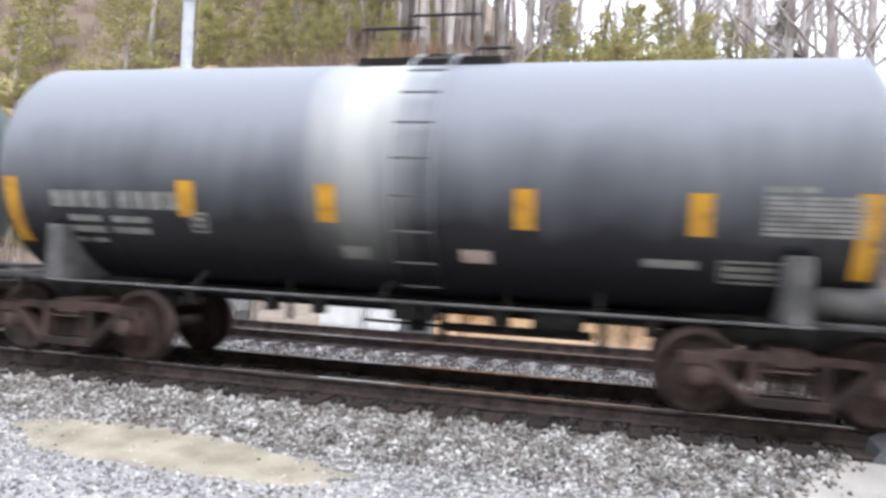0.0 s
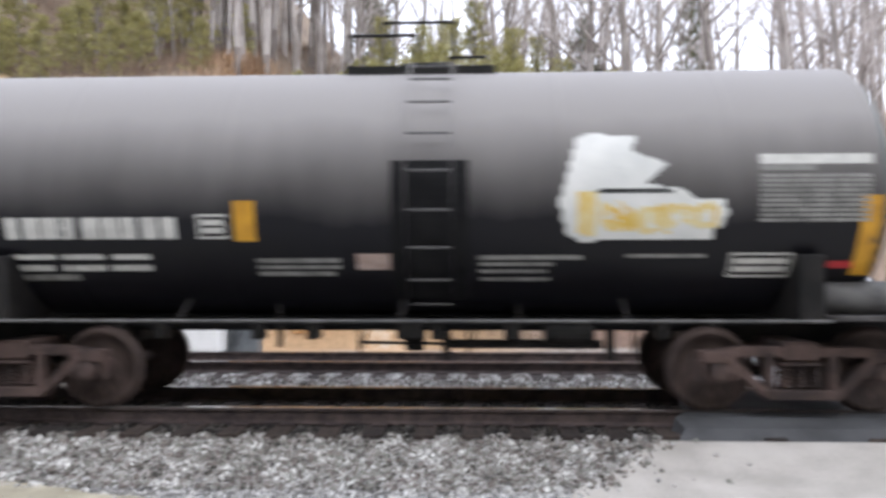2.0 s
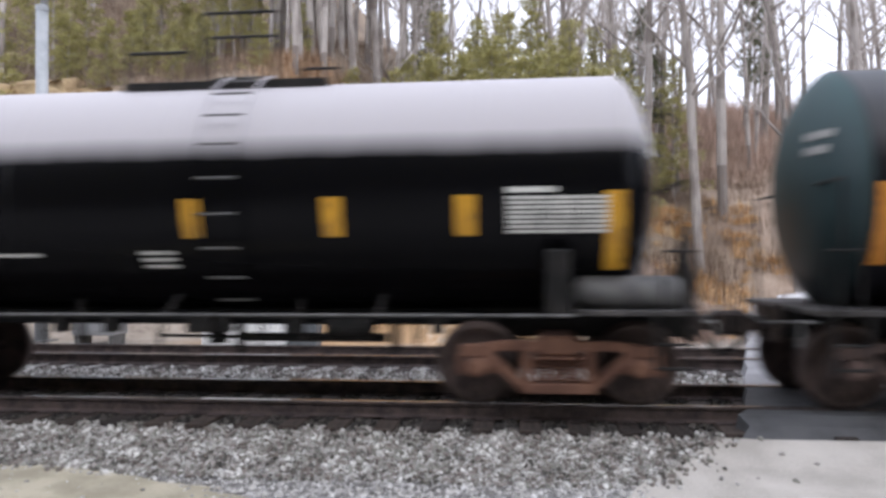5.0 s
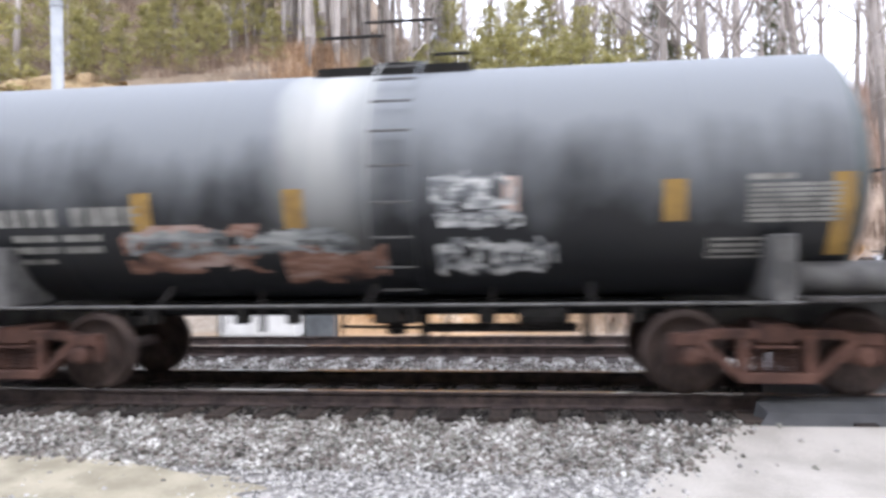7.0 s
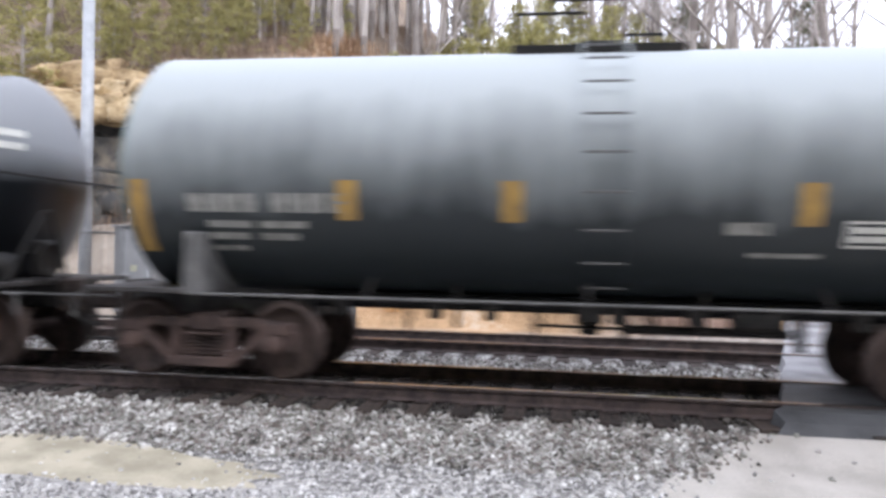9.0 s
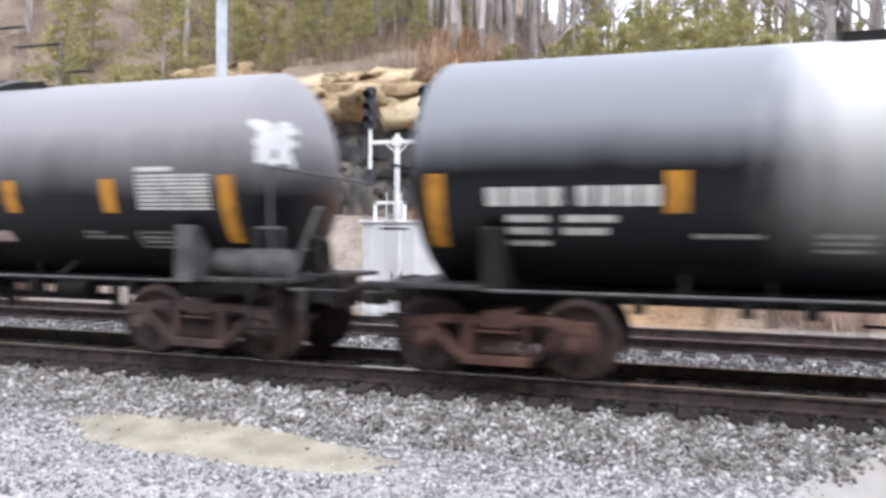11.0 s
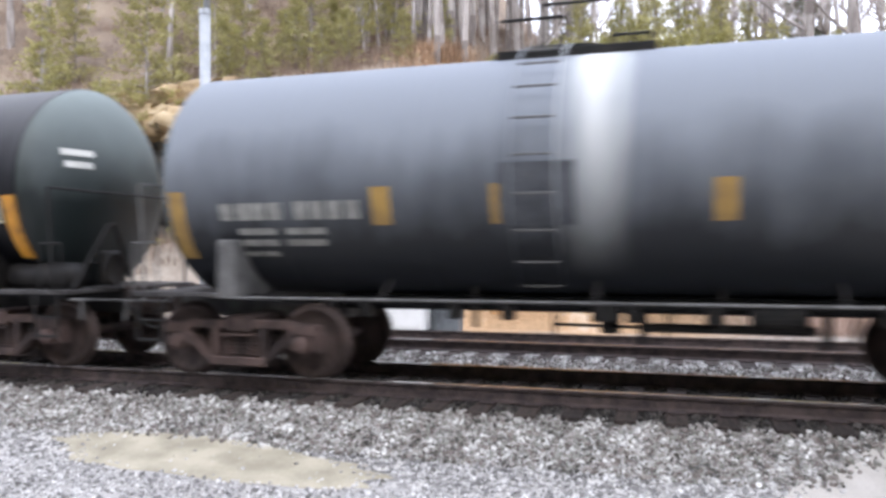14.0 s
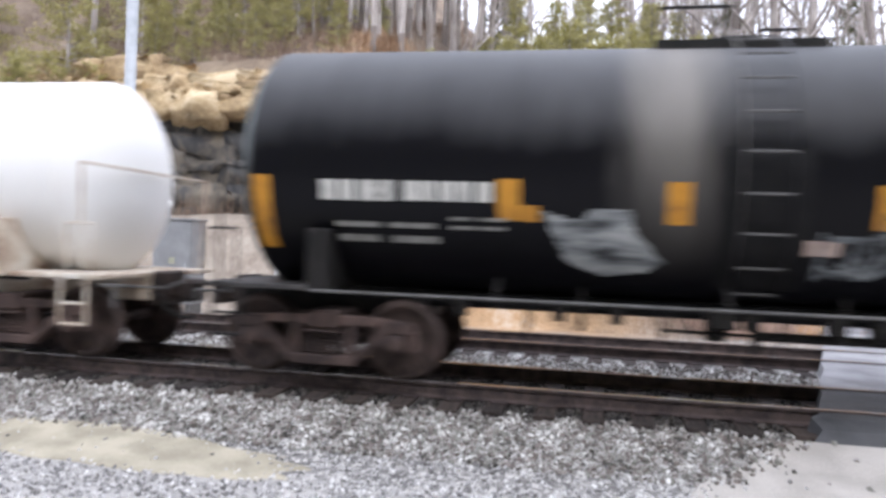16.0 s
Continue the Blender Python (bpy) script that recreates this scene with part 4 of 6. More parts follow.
# ---- the waiting car ----
def suv():
    paint = mat("white_car_paint", two((0.72, 0.73, 0.74), (0.78, 0.79, 0.8)), 1, 0.2, coat=0.6)
    glass = mat("dark_car_glass", two((0.012, 0.014, 0.017), (0.025, 0.028, 0.032)), 1, 0.06)
    rubber = mat("tyre_rubber", two((0.015, 0.015, 0.015), (0.03, 0.03, 0.03)), 5, 0.85)
    trim = mat("black_plastic", two((0.02, 0.02, 0.02), (0.035, 0.035, 0.035)), 5, 0.6)
    alloy = mat("alloy_rim", two((0.4, 0.4, 0.41), (0.55, 0.55, 0.56)), 5, 0.35, 0.8)
    lampm = mat("headlamp_glass", two((0.6, 0.62, 0.65), (0.8, 0.82, 0.85)), 3, 0.1)
    red = mat("tail_lamp", two((0.35, 0.01, 0.01), (0.5, 0.02, 0.02)), 3, 0.2)
    x, y = 9.1, 13.0
    car = tagged(empty("parked_car", pose(x, y, -0.27, 0, 0, -4)), "white SUV waiting beyond the tracks on the road", "car")
    # the body as cross-sections from nose to tail: x, sill, belt height, roof height, half widths
    secs = [(-2.25, 0.42, 0.70, 0.74, 0.70, 0.62), (-2.12, 0.30, 0.86, 0.92, 0.85, 0.74), (-1.5, 0.25, 0.98, 1.02, 0.91, 0.78), (-1.05, 0.25, 1.02, 1.08, 0.92, 0.76), (-0.45, 0.25, 1.04, 1.55, 0.92, 0.64),
            (0.1, 0.25, 1.05, 1.66, 0.92, 0.63), (0.9, 0.25, 1.07, 1.66, 0.92, 0.62), (1.6, 0.25, 1.09, 1.58, 0.91, 0.60), (2.05, 0.3, 1.05, 1.2, 0.87, 0.68), (2.22, 0.42, 0.82, 0.9, 0.78, 0.66)]
    bm = bmesh.new()
    rings = []
    for sx, sill, belt, roof, hw, rw in secs:
        pts = [(-hw * 0.9, sill), (-hw, sill + 0.2), (-hw, belt - 0.12), (-hw * 0.96, belt), (-rw, roof - 0.05), (-rw * 0.8, roof), (rw * 0.8, roof), (rw, roof - 0.05), (hw * 0.96, belt), (hw, belt - 0.12), (hw, sill + 0.2), (hw * 0.9, sill)]
        rings.append([bm.verts.new((sx, a, z)) for a, z in pts])
    for p, q in zip(rings, rings[1:]):
        for i in range(12):
            bm.faces.new((p[i], p[(i + 1) % 12], q[(i + 1) % 12], q[i]))
    bm.faces.new(rings[0])
    bm.faces.new(rings[-1][::-1])
    bmesh.ops.recalc_face_normals(bm, faces=bm.faces)
    part("body", bm, paint, car, smooth=True)
    for pts in (((-1.03, 0.7, 1.1), (-1.03, -0.7, 1.1), (-0.5, -0.58, 1.52), (-0.5, 0.58, 1.52)), ((2.02, 0.62, 1.24), (2.02, -0.62, 1.24), (1.66, -0.55, 1.53), (1.66, 0.55, 1.53))):
        w = bmesh.new()
        e = -0.03 if pts[0][0] < 0 else 0.03
        f = [[w.verts.new((a + d, b, c + abs(d))) for a, b, c in pts] for d in (e, 0.0)]
        w.faces.new(f[0])
        w.faces.new(f[1][::-1])
        for i in range(4):
            w.faces.new((f[0][i], f[1][i], f[1][(i + 1) % 4], f[0][(i + 1) % 4]))
        bmesh.ops.recalc_face_normals(w, faces=w.faces)
        part("windscreen" if e < 0 else "rear_window", w, glass, car)
    for s in (-1, 1):
        for k, quad in enumerate((((-0.72, 1.08), (0.05, 1.1), (0.05, 1.54), (-0.34, 1.47)), ((0.12, 1.1), (0.92, 1.12), (0.92, 1.54), (0.12, 1.55)), ((0.99, 1.12), (1.72, 1.15), (1.5, 1.46), (0.99, 1.53)))):
            w = bmesh.new()
            vs = []
            for off in (0.012, -0.02):
                vs.append([w.verts.new((a, s * (lerp(0.885, 0.645, (z - 1.05) / 0.55) + off), z)) for a, z in quad])
            w.faces.new(vs[0])
            w.faces.new(vs[1][::-1])
            for i in range(4):
                w.faces.new((vs[0][i], vs[1][i], vs[1][(i + 1) % 4], vs[0][(i + 1) % 4]))
            bmesh.ops.recalc_face_normals(w, faces=w.faces)
            part("side_window", w, glass, car)
        part("sill_trim", box(bmesh.new(), -1.5, 1.5, s * 0.9 - 0.035, s * 0.9 + 0.035, 0.24, 0.36, 0.01), trim, car)
        part("roof_rail", rod(bmesh.new(), (-0.3, s * 0.55, 1.69), (1.4, s * 0.55, 1.68), 0.018), trim, car)
        part("mirror", box(bmesh.new(), -0.72, -0.56, min(s * 0.9, s * 1.08), max(s * 0.9, s * 1.08), 1.06, 1.2, 0.03), paint, car)
        part("headlight", box(bmesh.new(), -2.2, -1.95, min(s * 0.5, s * 0.82), max(s * 0.5, s * 0.82), 0.72, 0.88, 0.03), lampm, car)
        part("tail_light", box(bmesh.new(), 1.98, 2.2, min(s * 0.6, s * 0.87), max(s * 0.6, s * 0.87), 0.9, 1.08, 0.03), red, car)
        for wx in (-1.38, 1.35):
            ty = lathe(bmesh.new(), [(-0.11, 0.2), (-0.11, 0.3), (-0.08, 0.345), (0.08, 0.345), (0.11, 0.3), (0.11, 0.2)], 28, "y")
            tyre = part("wheel", ty, rubber, car, "black tyre with a grey rim", True)
            tyre.location = (wx, s * 0.84, 0.345)
            part("rim", lathe(bmesh.new(), [(-0.09, 0.0), (-0.1, 0.06), (-0.07, 0.12), (-0.105, 0.21), (0.09, 0.21), (0.09, 0.0)] if s < 0 else [(-0.09, 0.0), (-0.09, 0.21), (0.105, 0.21), (0.07, 0.12), (0.1, 0.06), (0.09, 0.0)], 20, "y"), alloy, tyre)
    return car


suv()


# ---- the train ----
R, ZC = 1.545, 2.575
HALF, HEAD = 5.15, 0.48
LEFT, RIGHT = -5.35, 5.14  # the shell sits a little back on its trucks


def tank_mesh():
    """The jacket: a long drum with ring seams, its rims standing a little proud of the heads."""
    bm = bmesh.new()
    prof = [(-HALF, R - 0.05), (-HALF, R), (-HALF + 0.03, R + 0.006), (-HALF + 0.06, R), (-HALF + 0.1, R)]
    for x in (-3.6, -1.8, 0.0, 1.8, 3.6):
        prof += [(x - 0.08, R), (x - 0.03, R), (x - 0.008, R + 0.005), (x + 0.008, R + 0.005), (x + 0.03, R), (x + 0.08, R)]
    prof += [(-a, r) for a, r in prof[:5]][::-1]
    lathe(bm, prof, 72, "x")
    bmesh.ops.delete(bm, geom=[f for f in bm.faces if len(f.verts) > 4], context="FACES_ONLY")
    bmesh.ops.translate(bm, vec=(0, 0, ZC), verts=bm.verts)
    return bm


def head_mesh(e):
    """One dished end of the tank."""
    bm = bmesh.new()
    prof = [(e * (HALF - 0.05), R - 0.012)]
    for i in range(11):
        u = (i / 10) ** 0.75
        prof.append((e * (HALF + HEAD * u), (R - 0.012) * (1 - u ** 1.5) ** 0.55))
    lathe(bm, prof, 72, "x")
    bmesh.ops.delete(bm, geom=[f for f in bm.faces if len(f.verts) > 4], context="FACES_ONLY")
    bmesh.ops.translate(bm, vec=(0, 0, ZC), verts=bm.verts)
    return bm


def side_frame():
    """A cast truck side: top chord, sloping tension arms to a spring seat, columns, and a pedestal over each bearing."""
    bm = bmesh.new()

    def bar(pts, half):
        for (xa, za, wa), (xb, zb, wb) in zip(pts, pts[1:]):
            v = []
            for x, z, h in ((xa, za, wa), (xb, zb, wb)):
                v += [bm.verts.new((x, y, z + s * h)) for y in (-half, half) for s in (-1, 1)]
            for f in ((0, 1, 5, 4), (2, 6, 7, 3), (0, 4, 6, 2), (1, 3, 7, 5), (0, 2, 3, 1), (4, 5, 7, 6)):
                bm.faces.new([v[i] for i in f])
    bar([(-1.0, 0.64, 0.05), (-0.62, 0.69, 0.055), (0.62, 0.69, 0.055), (1.0, 0.64, 0.05)], 0.075)
    for e in (-1, 1):
        bar([(e * 0.8, 0.56, 0.085), (e * 0.62, 0.46, 0.07), (e * 0.38, 0.235, 0.06)], 0.11)
        box(bm, e * 0.34 - 0.05, e * 0.34 + 0.05, -0.085, 0.085, 0.2, 0.68)
        box(bm, e * 0.89 - 0.19, e * 0.89 + 0.19, -0.095, 0.095, 0.565, 0.7)
        box(bm, e * 1.07 - 0.04, e * 1.07 + 0.04, -0.085, 0.085, 0.36, 0.6)
        box(bm, e * 0.73 - 0.04, e * 0.73 + 0.04, -0.085, 0.085, 0.38, 0.6)
    box(bm, -0.39, 0.39, -0.13, 0.13, 0.175, 0.285)
    box(bm, -0.22, 0.22, -0.14, 0.05, 0.545, 0.575)
    bmesh.ops.recalc_face_normals(bm, faces=bm.faces)
    bmesh.ops.bevel(bm, geom=bm.edges[:], offset=0.012, segments=1, affect="EDGES")
    return bm


def wheel_mesh(face):
    """A wheel on the y axis, its outer face towards -y where face is -1."""
    bm = bmesh.new()
    prof = [(-0.075, 0.0), (-0.075, 0.10), (-0.045, 0.13), (-0.01, 0.2), (-0.01, 0.36), (-0.055, 0.39), (-0.065, 0.455), (0.035, 0.465), (0.045, 0.49), (0.07, 0.485), (0.07, 0.39), (0.03, 0.36),
            (0.03, 0.2), (0.06, 0.12), (0.06, 0.0)]
    lathe(bm, [(-face * a, r) for a, r in prof], 40, "y")
    return bm


PROTO = {}


def piece(name, key, build, material, parent, m=None, label="", smooth=False):
    """A part whose mesh is shared by all the cars."""
    k = (key, material.name)
    if k not in PROTO:
        PROTO[k] = part(name, build(), material, parent, label, smooth)
        ob = PROTO[k]
    else:
        ob = new(name, PROTO[k].data)
        ob.parent = parent
        if label:
            ob["label"] = label
    if m is not None:
        ob.matrix_basis = m
    return ob


def bx(*a, bevel=0.01):
    return lambda: box(bmesh.new(), *a, bevel)


def rods(*segs, seg=8):
    def f():
        bm = bmesh.new()
        for a, b, r in segs:
            rod(bm, a, b, r, seg=seg)
        return bm
    return f


def spring():
    prof = [(0.3, 0.0)]
    for k in range(6):
        prof += [(0.3 + k * 0.045, 0.06), (0.312 + k * 0.045, 0.078), (0.333 + k * 0.045, 0.078), (0.345 + k * 0.045, 0.06)]
    return lathe(bmesh.new(), prof + [(0.57, 0.0)], 12, "z")


WHEELSETS = []


def add_truck(car, x, cast):
    truck = piece("bolster", "bolster", bx(-0.2, 0.2, -1.12, 1.12, 0.58, 0.8, bevel=0.03), cast, car, pose(x, 0, 0), "cast truck bolster")
    for s in (-1, 1):
        piece("side_frame", "side_frame", side_frame, cast, truck, pose(0, s * 1.03, 0), "rust-brown cast truck side frame")
        [piece("spring", "spring", spring, cast, truck, pose(k, s * 1.03, 0)) for k in (-0.17, 0.0, 0.17)]
        for e in (-0.89, 0.89):
            piece("bearing_cap", "cap", lambda: lathe(bmesh.new(), [(-0.11, 0.0), (-0.11, 0.06), (-0.08, 0.11), (0.06, 0.115), (0.06, 0.0)], 16, "y"), cast, truck, pose(e, s * 1.07, 0.46, 0, 0, 0 if s < 0 else 180))
    piece("brake_beam", "beam", rods(((0.32, -0.8, 0.4), (0.32, 0.8, 0.4), 0.04), ((-0.32, -0.8, 0.4), (-0.32, 0.8, 0.4), 0.04)), BLACK, truck)
    for e in (-0.89, 0.89):
        axle = piece("wheelset", "axle", rods(((0, -1.05, 0), (0, 1.05, 0), 0.075), seg=12), WHEEL, car, pose(x + e, 0, 0.46), "steel axle with two worn wheels")
        for s in (-1, 1):
            piece("wheel", "wheel%d" % s, lambda s=s: wheel_mesh(s), WHEEL, axle, pose(0, s * 0.76, 0), "rust-brown rolling wheel", True)
        WHEELSETS.append((axle, x + e))


def arc(bm, x0, x1, z0, z1, off=0.004, cols=1, r=None):
    """A patch lying on the shell's near side between two heights."""
    x0, x1, z0, z1 = 0.98 * x0 + 0.013, 0.98 * x1 + 0.013, 0.963 * z0 + 0.007, 0.963 * z1 + 0.007
    rr = (r or R) + off
    a0, a1 = math.asin(max(-1, (z0 - ZC) / R)), math.asin(min(1, (z1 - ZC) / R))
    k = max(1, int(abs(a1 - a0) / 0.06))
    rows = []
    for j in range(k + 1):
        a = lerp(a0, a1, j / k)
        rows.append([bm.verts.new((lerp(x0, x1, i / cols), -rr * math.cos(a), ZC + rr * math.sin(a))) for i in range(cols + 1)])
    for p, q in zip(rows, rows[1:]):
        for i in range(cols):
            bm.faces.new((p[i], p[i + 1], q[i + 1], q[i]))
    return bm


def stringer(side):
    """One bent ladder side, swept round the shell."""
    bm = bmesh.new()
    n, last = 16, None
    for j in range(n + 1):
        a = lerp(radians(-62), radians(80), j / n)
        ring = []
        for dx, rr in ((-0.007, 0.105), (0.007, 0.105), (0.007, 0.135), (-0.007, 0.135)):
            q = R + rr
            ring.append(bm.verts.new((side + dx, -q * math.cos(a), ZC + q * math.sin(a))))
        if last:
            for i in range(4):
                bm.faces.new((last[i], last[(i + 1) % 4], ring[(i + 1) % 4], ring[i]))
        else:
            bm.faces.new(ring)
        last = ring
    bm.faces.new(last)
    bmesh.ops.recalc_face_normals(bm, faces=bm.faces)
    return bm


def platform(length):
    def f():
        bm = bmesh.new()
        h = length / 2
        box(bm, -h, h, -0.5, 0.5, 4.03, 4.06)
        return bm
    return f


def hoop(x, w, z, y):
    return rods(((x - w / 2, y, 4.05), (x - w / 2, y, z), 0.018), ((x + w / 2, y, 4.05), (x + w / 2, y, z), 0.018), ((x - w / 2, y, z), (x + w / 2, y, z), 0.022), seg=6)


def dome():
    bm = bmesh.new()
    lathe(bm, [(3.95, 0.0), (3.95, 0.34), (4.12, 0.34), (4.14, 0.37), (4.19, 0.37), (4.22, 0.25), (4.23, 0.0)], 24, "z")
    return bm


CARS = []


def shell_size(r):
    """Sets the shell's radius for the car that is built next; all shells hang equally low."""
    global R, ZC
    R, ZC = r, 1.03 + r



def build_car(label, x0, shell_paint, frame_paint, cast, plat=2.2, ladder_x=0.0, run=None, air=GREYSTEEL, web=1.42, heads=None):
    car = tagged(empty("tank_car", pose(x0, 0.7525, 0)), label, "tank car", "cars of the freight train")
    shell = piece("tank_shell", "tank%.3f" % R, tank_mesh, shell_paint, car, pose(-0.1, 0, 0), "", True)
    for e in (-1, 1):
        piece("tank_head", "head%d%.3f" % (e, R), lambda e=e: head_mesh(e), heads or shell_paint, car, pose(-0.1, 0, 0), "dished steel end of the tank", True)
    add_truck(car, 4.33, cast)
    add_truck(car, -4.45, cast)
    # running rails low along both sides, on brackets
    for s in (-1, 1):
        piece("running_rail", "runrail%d" % s, rods(((-4.5, s * 1.46, 1.05), (4.5, s * 1.46, 1.05), 0.018)), run or GREYSTEEL, car, None, "thin steel rail along the car's side")
    # a dark box added to close the gap between belly and running rail
    piece("bottom_skid", "filler", bx(-3.3, 3.3, -0.5, 0.5, 0.87, 1.06, bevel=0.02), MATT, car, None, "dark filler along the belly of the tank")
    piece("brake_pipe", "pipe", rods(((-4.2, -0.62, 0.97), (4.2, -0.62, 0.97), 0.03)), MATT, car)
    for e in (-1, 1):
        bol = 4.33 if e > 0 else 4.43
        piece("stub_sill", "sill%d" % e, bx(min(e * 3.3, e * 5.9), max(e * 3.3, e * 5.9), -0.3, 0.3, 0.72, 1.1, bevel=0.02), frame_paint, car)
        piece("end_platform", "endplat%d" % e, bx(min(e * 4.5, e * 5.8), max(e * 4.5, e * 5.8), -1.4, 1.4, 1.04, 1.1, bevel=0.01), run or DECK, car)
        for s in (-1, 1):
            piece("bolster_web", "web%d%d%.2f" % (e, s, web), bx(e * bol - 0.13, e * bol + 0.13, min(s * 0.5, s * web), max(s * 0.5, s * web), 1.05, 1.75, bevel=0.02), frame_paint, car, None, "upright bolster plate under the shell")
        piece("coupler", "coupler%d" % e, lambda e=e: box(box(bmesh.new(), min(e * 5.85, e * 6.22), max(e * 5.85, e * 6.22), -0.09, 0.09, 0.78, 0.96, 0.02), min(e * 6.18, e * 6.38), max(e * 6.18, e * 6.38), -0.19, 0.19, 0.72, 1.02, 0.05), IRON, car)
        piece("striker", "striker%d" % e, bx(min(e * 5.84, e * 5.97), max(e * 5.84, e * 5.97), -0.36, 0.36, 0.66, 1.12, bevel=0.03), IRON, car)
        piece("uncoupling_lever", "lever%d" % e, rods(((e * 5.82, -1.38, 0.98), (e * 5.95, -1.3, 0.98), 0.016), ((e * 5.95, -1.3, 0.98), (e * 6.05, -0.3, 0.9), 0.016), ((e * 5.95, -1.3, 0.98), (e * 5.97, -1.33, 0.72), 0.016), ((e * 6.05, -0.3, 0.9), (e * 6.25, 0.0, 1.04), 0.016)), GREYSTEEL, car)
        piece("air_hose", "hose%d" % e, lambda e=e: hose(e), BLACK, car)
        piece("grab_iron", "grab%d" % e, rods(((e * 5.75, -1.44, 1.1), (e * 5.75, -1.44, 1.72), 0.014), ((e * 5.4, -1.44, 1.1), (e * 5.4, -1.44, 1.72), 0.014), ((e * 5.75, -1.44, 1.72), (e * 5.4, -1.44, 1.72), 0.014)), frame_paint, car)
        hx = HALF + 0.45
        piece("end_rail", "endrail%d" % e, rods(((e * hx, -1.5, 2.45), (e * hx, 1.5, 2.45), 0.018), ((e * hx, -1.42, 1.08), (e * hx, -1.5, 2.45), 0.02), ((e * hx, 1.42, 1.08), (e * hx, 1.5, 2.45), 0.02)), frame_paint, car)
        piece("sill_step", "step%d" % e, rods(((e * 5.68, -1.44, 1.05), (e * 5.68, -1.44, 0.5), 0.02), ((e * 5.32, -1.44, 1.05), (e * 5.32, -1.44, 0.5), 0.02), ((e * 5.68, -1.44, 0.5), (e * 5.32, -1.44, 0.5), 0.02), ((e * 5.68, -1.44, 0.75), (e * 5.32, -1.44, 0.75), 0.016)), BLACK if run is None else run, car)
    if air:
        piece("air_reservoir", "reservoir", lambda: bmesh_shift(lathe(bmesh.new(), [(-0.62, 0.0), (-0.6, 0.1), (-0.5, 0.19), (0.5, 0.19), (0.6, 0.1), (0.62, 0.0)], 20, "x"), (5.1, -1.0, 1.27)), run or air, car, None, "dusty air reservoir", True)
    piece("brake_cylinder", "cyl", lambda: bmesh_shift(lathe(bmesh.new(), [(-0.3, 0.0), (-0.3, 0.13), (0.25, 0.15), (0.3, 0.0)], 16, "x"), (1.9, -0.55, 0.85)), BLACK, car)
    piece("bottom_outlet", "outlet", lambda: box(bmesh_shift(lathe(bmesh.new(), [(-0.35, 0.0), (-0.35, 0.12), (-0.05, 0.14), (0.0, 0.24), (0.25, 0.26), (0.25, 0.0)], 16, "z"), (0.05, -0.1, 0.95)), -0.12, 0.2, -0.7, -0.3, 0.78, 1.02, 0.02), BLACK, car)
    if air:
        piece("brake_wheel", "brakewheel", lambda: bmesh_shift(lathe(bmesh.new(), [(-0.02, 0.0), (-0.02, 0.04), (-0.008, 0.06), (-0.008, 0.19), (-0.02, 0.2), (-0.015, 0.23), (0.015, 0.23), (0.02, 0.2), (0.008, 0.19), (0.02, 0.05), (0.02, 0.0)], 20, "x"), (5.85, -0.55, 1.36)), BLACK, car, None, "dark hand brake wheel", True)
    if air:
        piece("brake_stand", "brakestand", rods(((5.72, -1.2, 1.1), (5.8, -0.6, 2.0), 0.03), ((5.72, 0.0, 1.1), (5.8, -0.5, 2.0), 0.03), ((5.76, -0.95, 1.45), (5.76, -0.2, 1.45), 0.02)), frame_paint, car, None, "braced stand of the hand brake")
        piece("brake_housing", "housing", bx(5.7, 5.84, -0.72, -0.38, 1.15, 1.62, bevel=0.03), BLACK, car)
    piece("slack_adjuster", "adjuster", rods(((0.5, -0.35, 0.7), (2.3, -0.35, 0.7), 0.055), ((-0.6, -0.4, 0.72), (0.5, -0.35, 0.7), 0.02)), BLACK, car)
    for k in (-2.1, -0.55, 0.75, 2.7):
        piece("rod_guide", "guide", rods(((-0.04, -0.42, 1.0), (-0.04, -0.42, 0.6), 0.018), ((0.1, -0.42, 1.0), (-0.04, -0.42, 0.6), 0.014)), BLACK, car, pose(k, 0, 0))
    for k in (-3.4, -2.9, -1.75, -1.1, 0.35, 1.2, 2.95, 3.5):
        piece("pipe_clamp", "clamp", bx(-0.07, 0.07, -0.72, -0.5, 0.78, 1.0, bevel=0.015), BLACK, car, pose(k, 0, 0))
    for k in (0.45, 2.4):
        piece("brake_lever", "brakelever", bx(-0.05, 0.05, -0.4, -0.3, 0.5, 1.0, bevel=0.01), BLACK, car, pose(k, 0, 0))
    for k in (-2.4, 0.0, 2.4):
        piece("hanger", "hanger", rods(((0, -1.1, 1.25), (0, -1.45, 1.05), 0.03)), BLACK, car, pose(k, 0, 0))
    for k in (-1.5, 1.3):
        piece("pipe_bracket", "bracket", bx(-0.03, 0.03, -0.66, -0.58, 0.68, 1.22, bevel=0.005), BLACK, car, pose(k, 0, 0))
    lad = piece("ladder", "ladder-%.3f" % R, lambda: stringer(-0.25), shell_paint, car, pose(ladder_x, 0, 0), "dark steel side ladder")
    piece("stringer", "ladder+%.3f" % R, lambda: stringer(0.25), shell_paint, lad)
    for j in range(10):
        a = lerp(radians(-55), radians(78), j / 9)
        rr = R + 0.12
        piece("rung", "rung", rods(((-0.23, 0, 0), (0.23, 0, 0), 0.014), seg=6), GREYSTEEL, lad, pose(0, -rr * math.cos(a), ZC + rr * math.sin(a)))
    px = ladder_x * 0.5
    up = ZC + R - 4.1
    piece("platform", "plat%.1f" % plat, platform(plat), BLACK, car, pose(px, 0, up), "dark grating round the manway")
    h = plat / 2
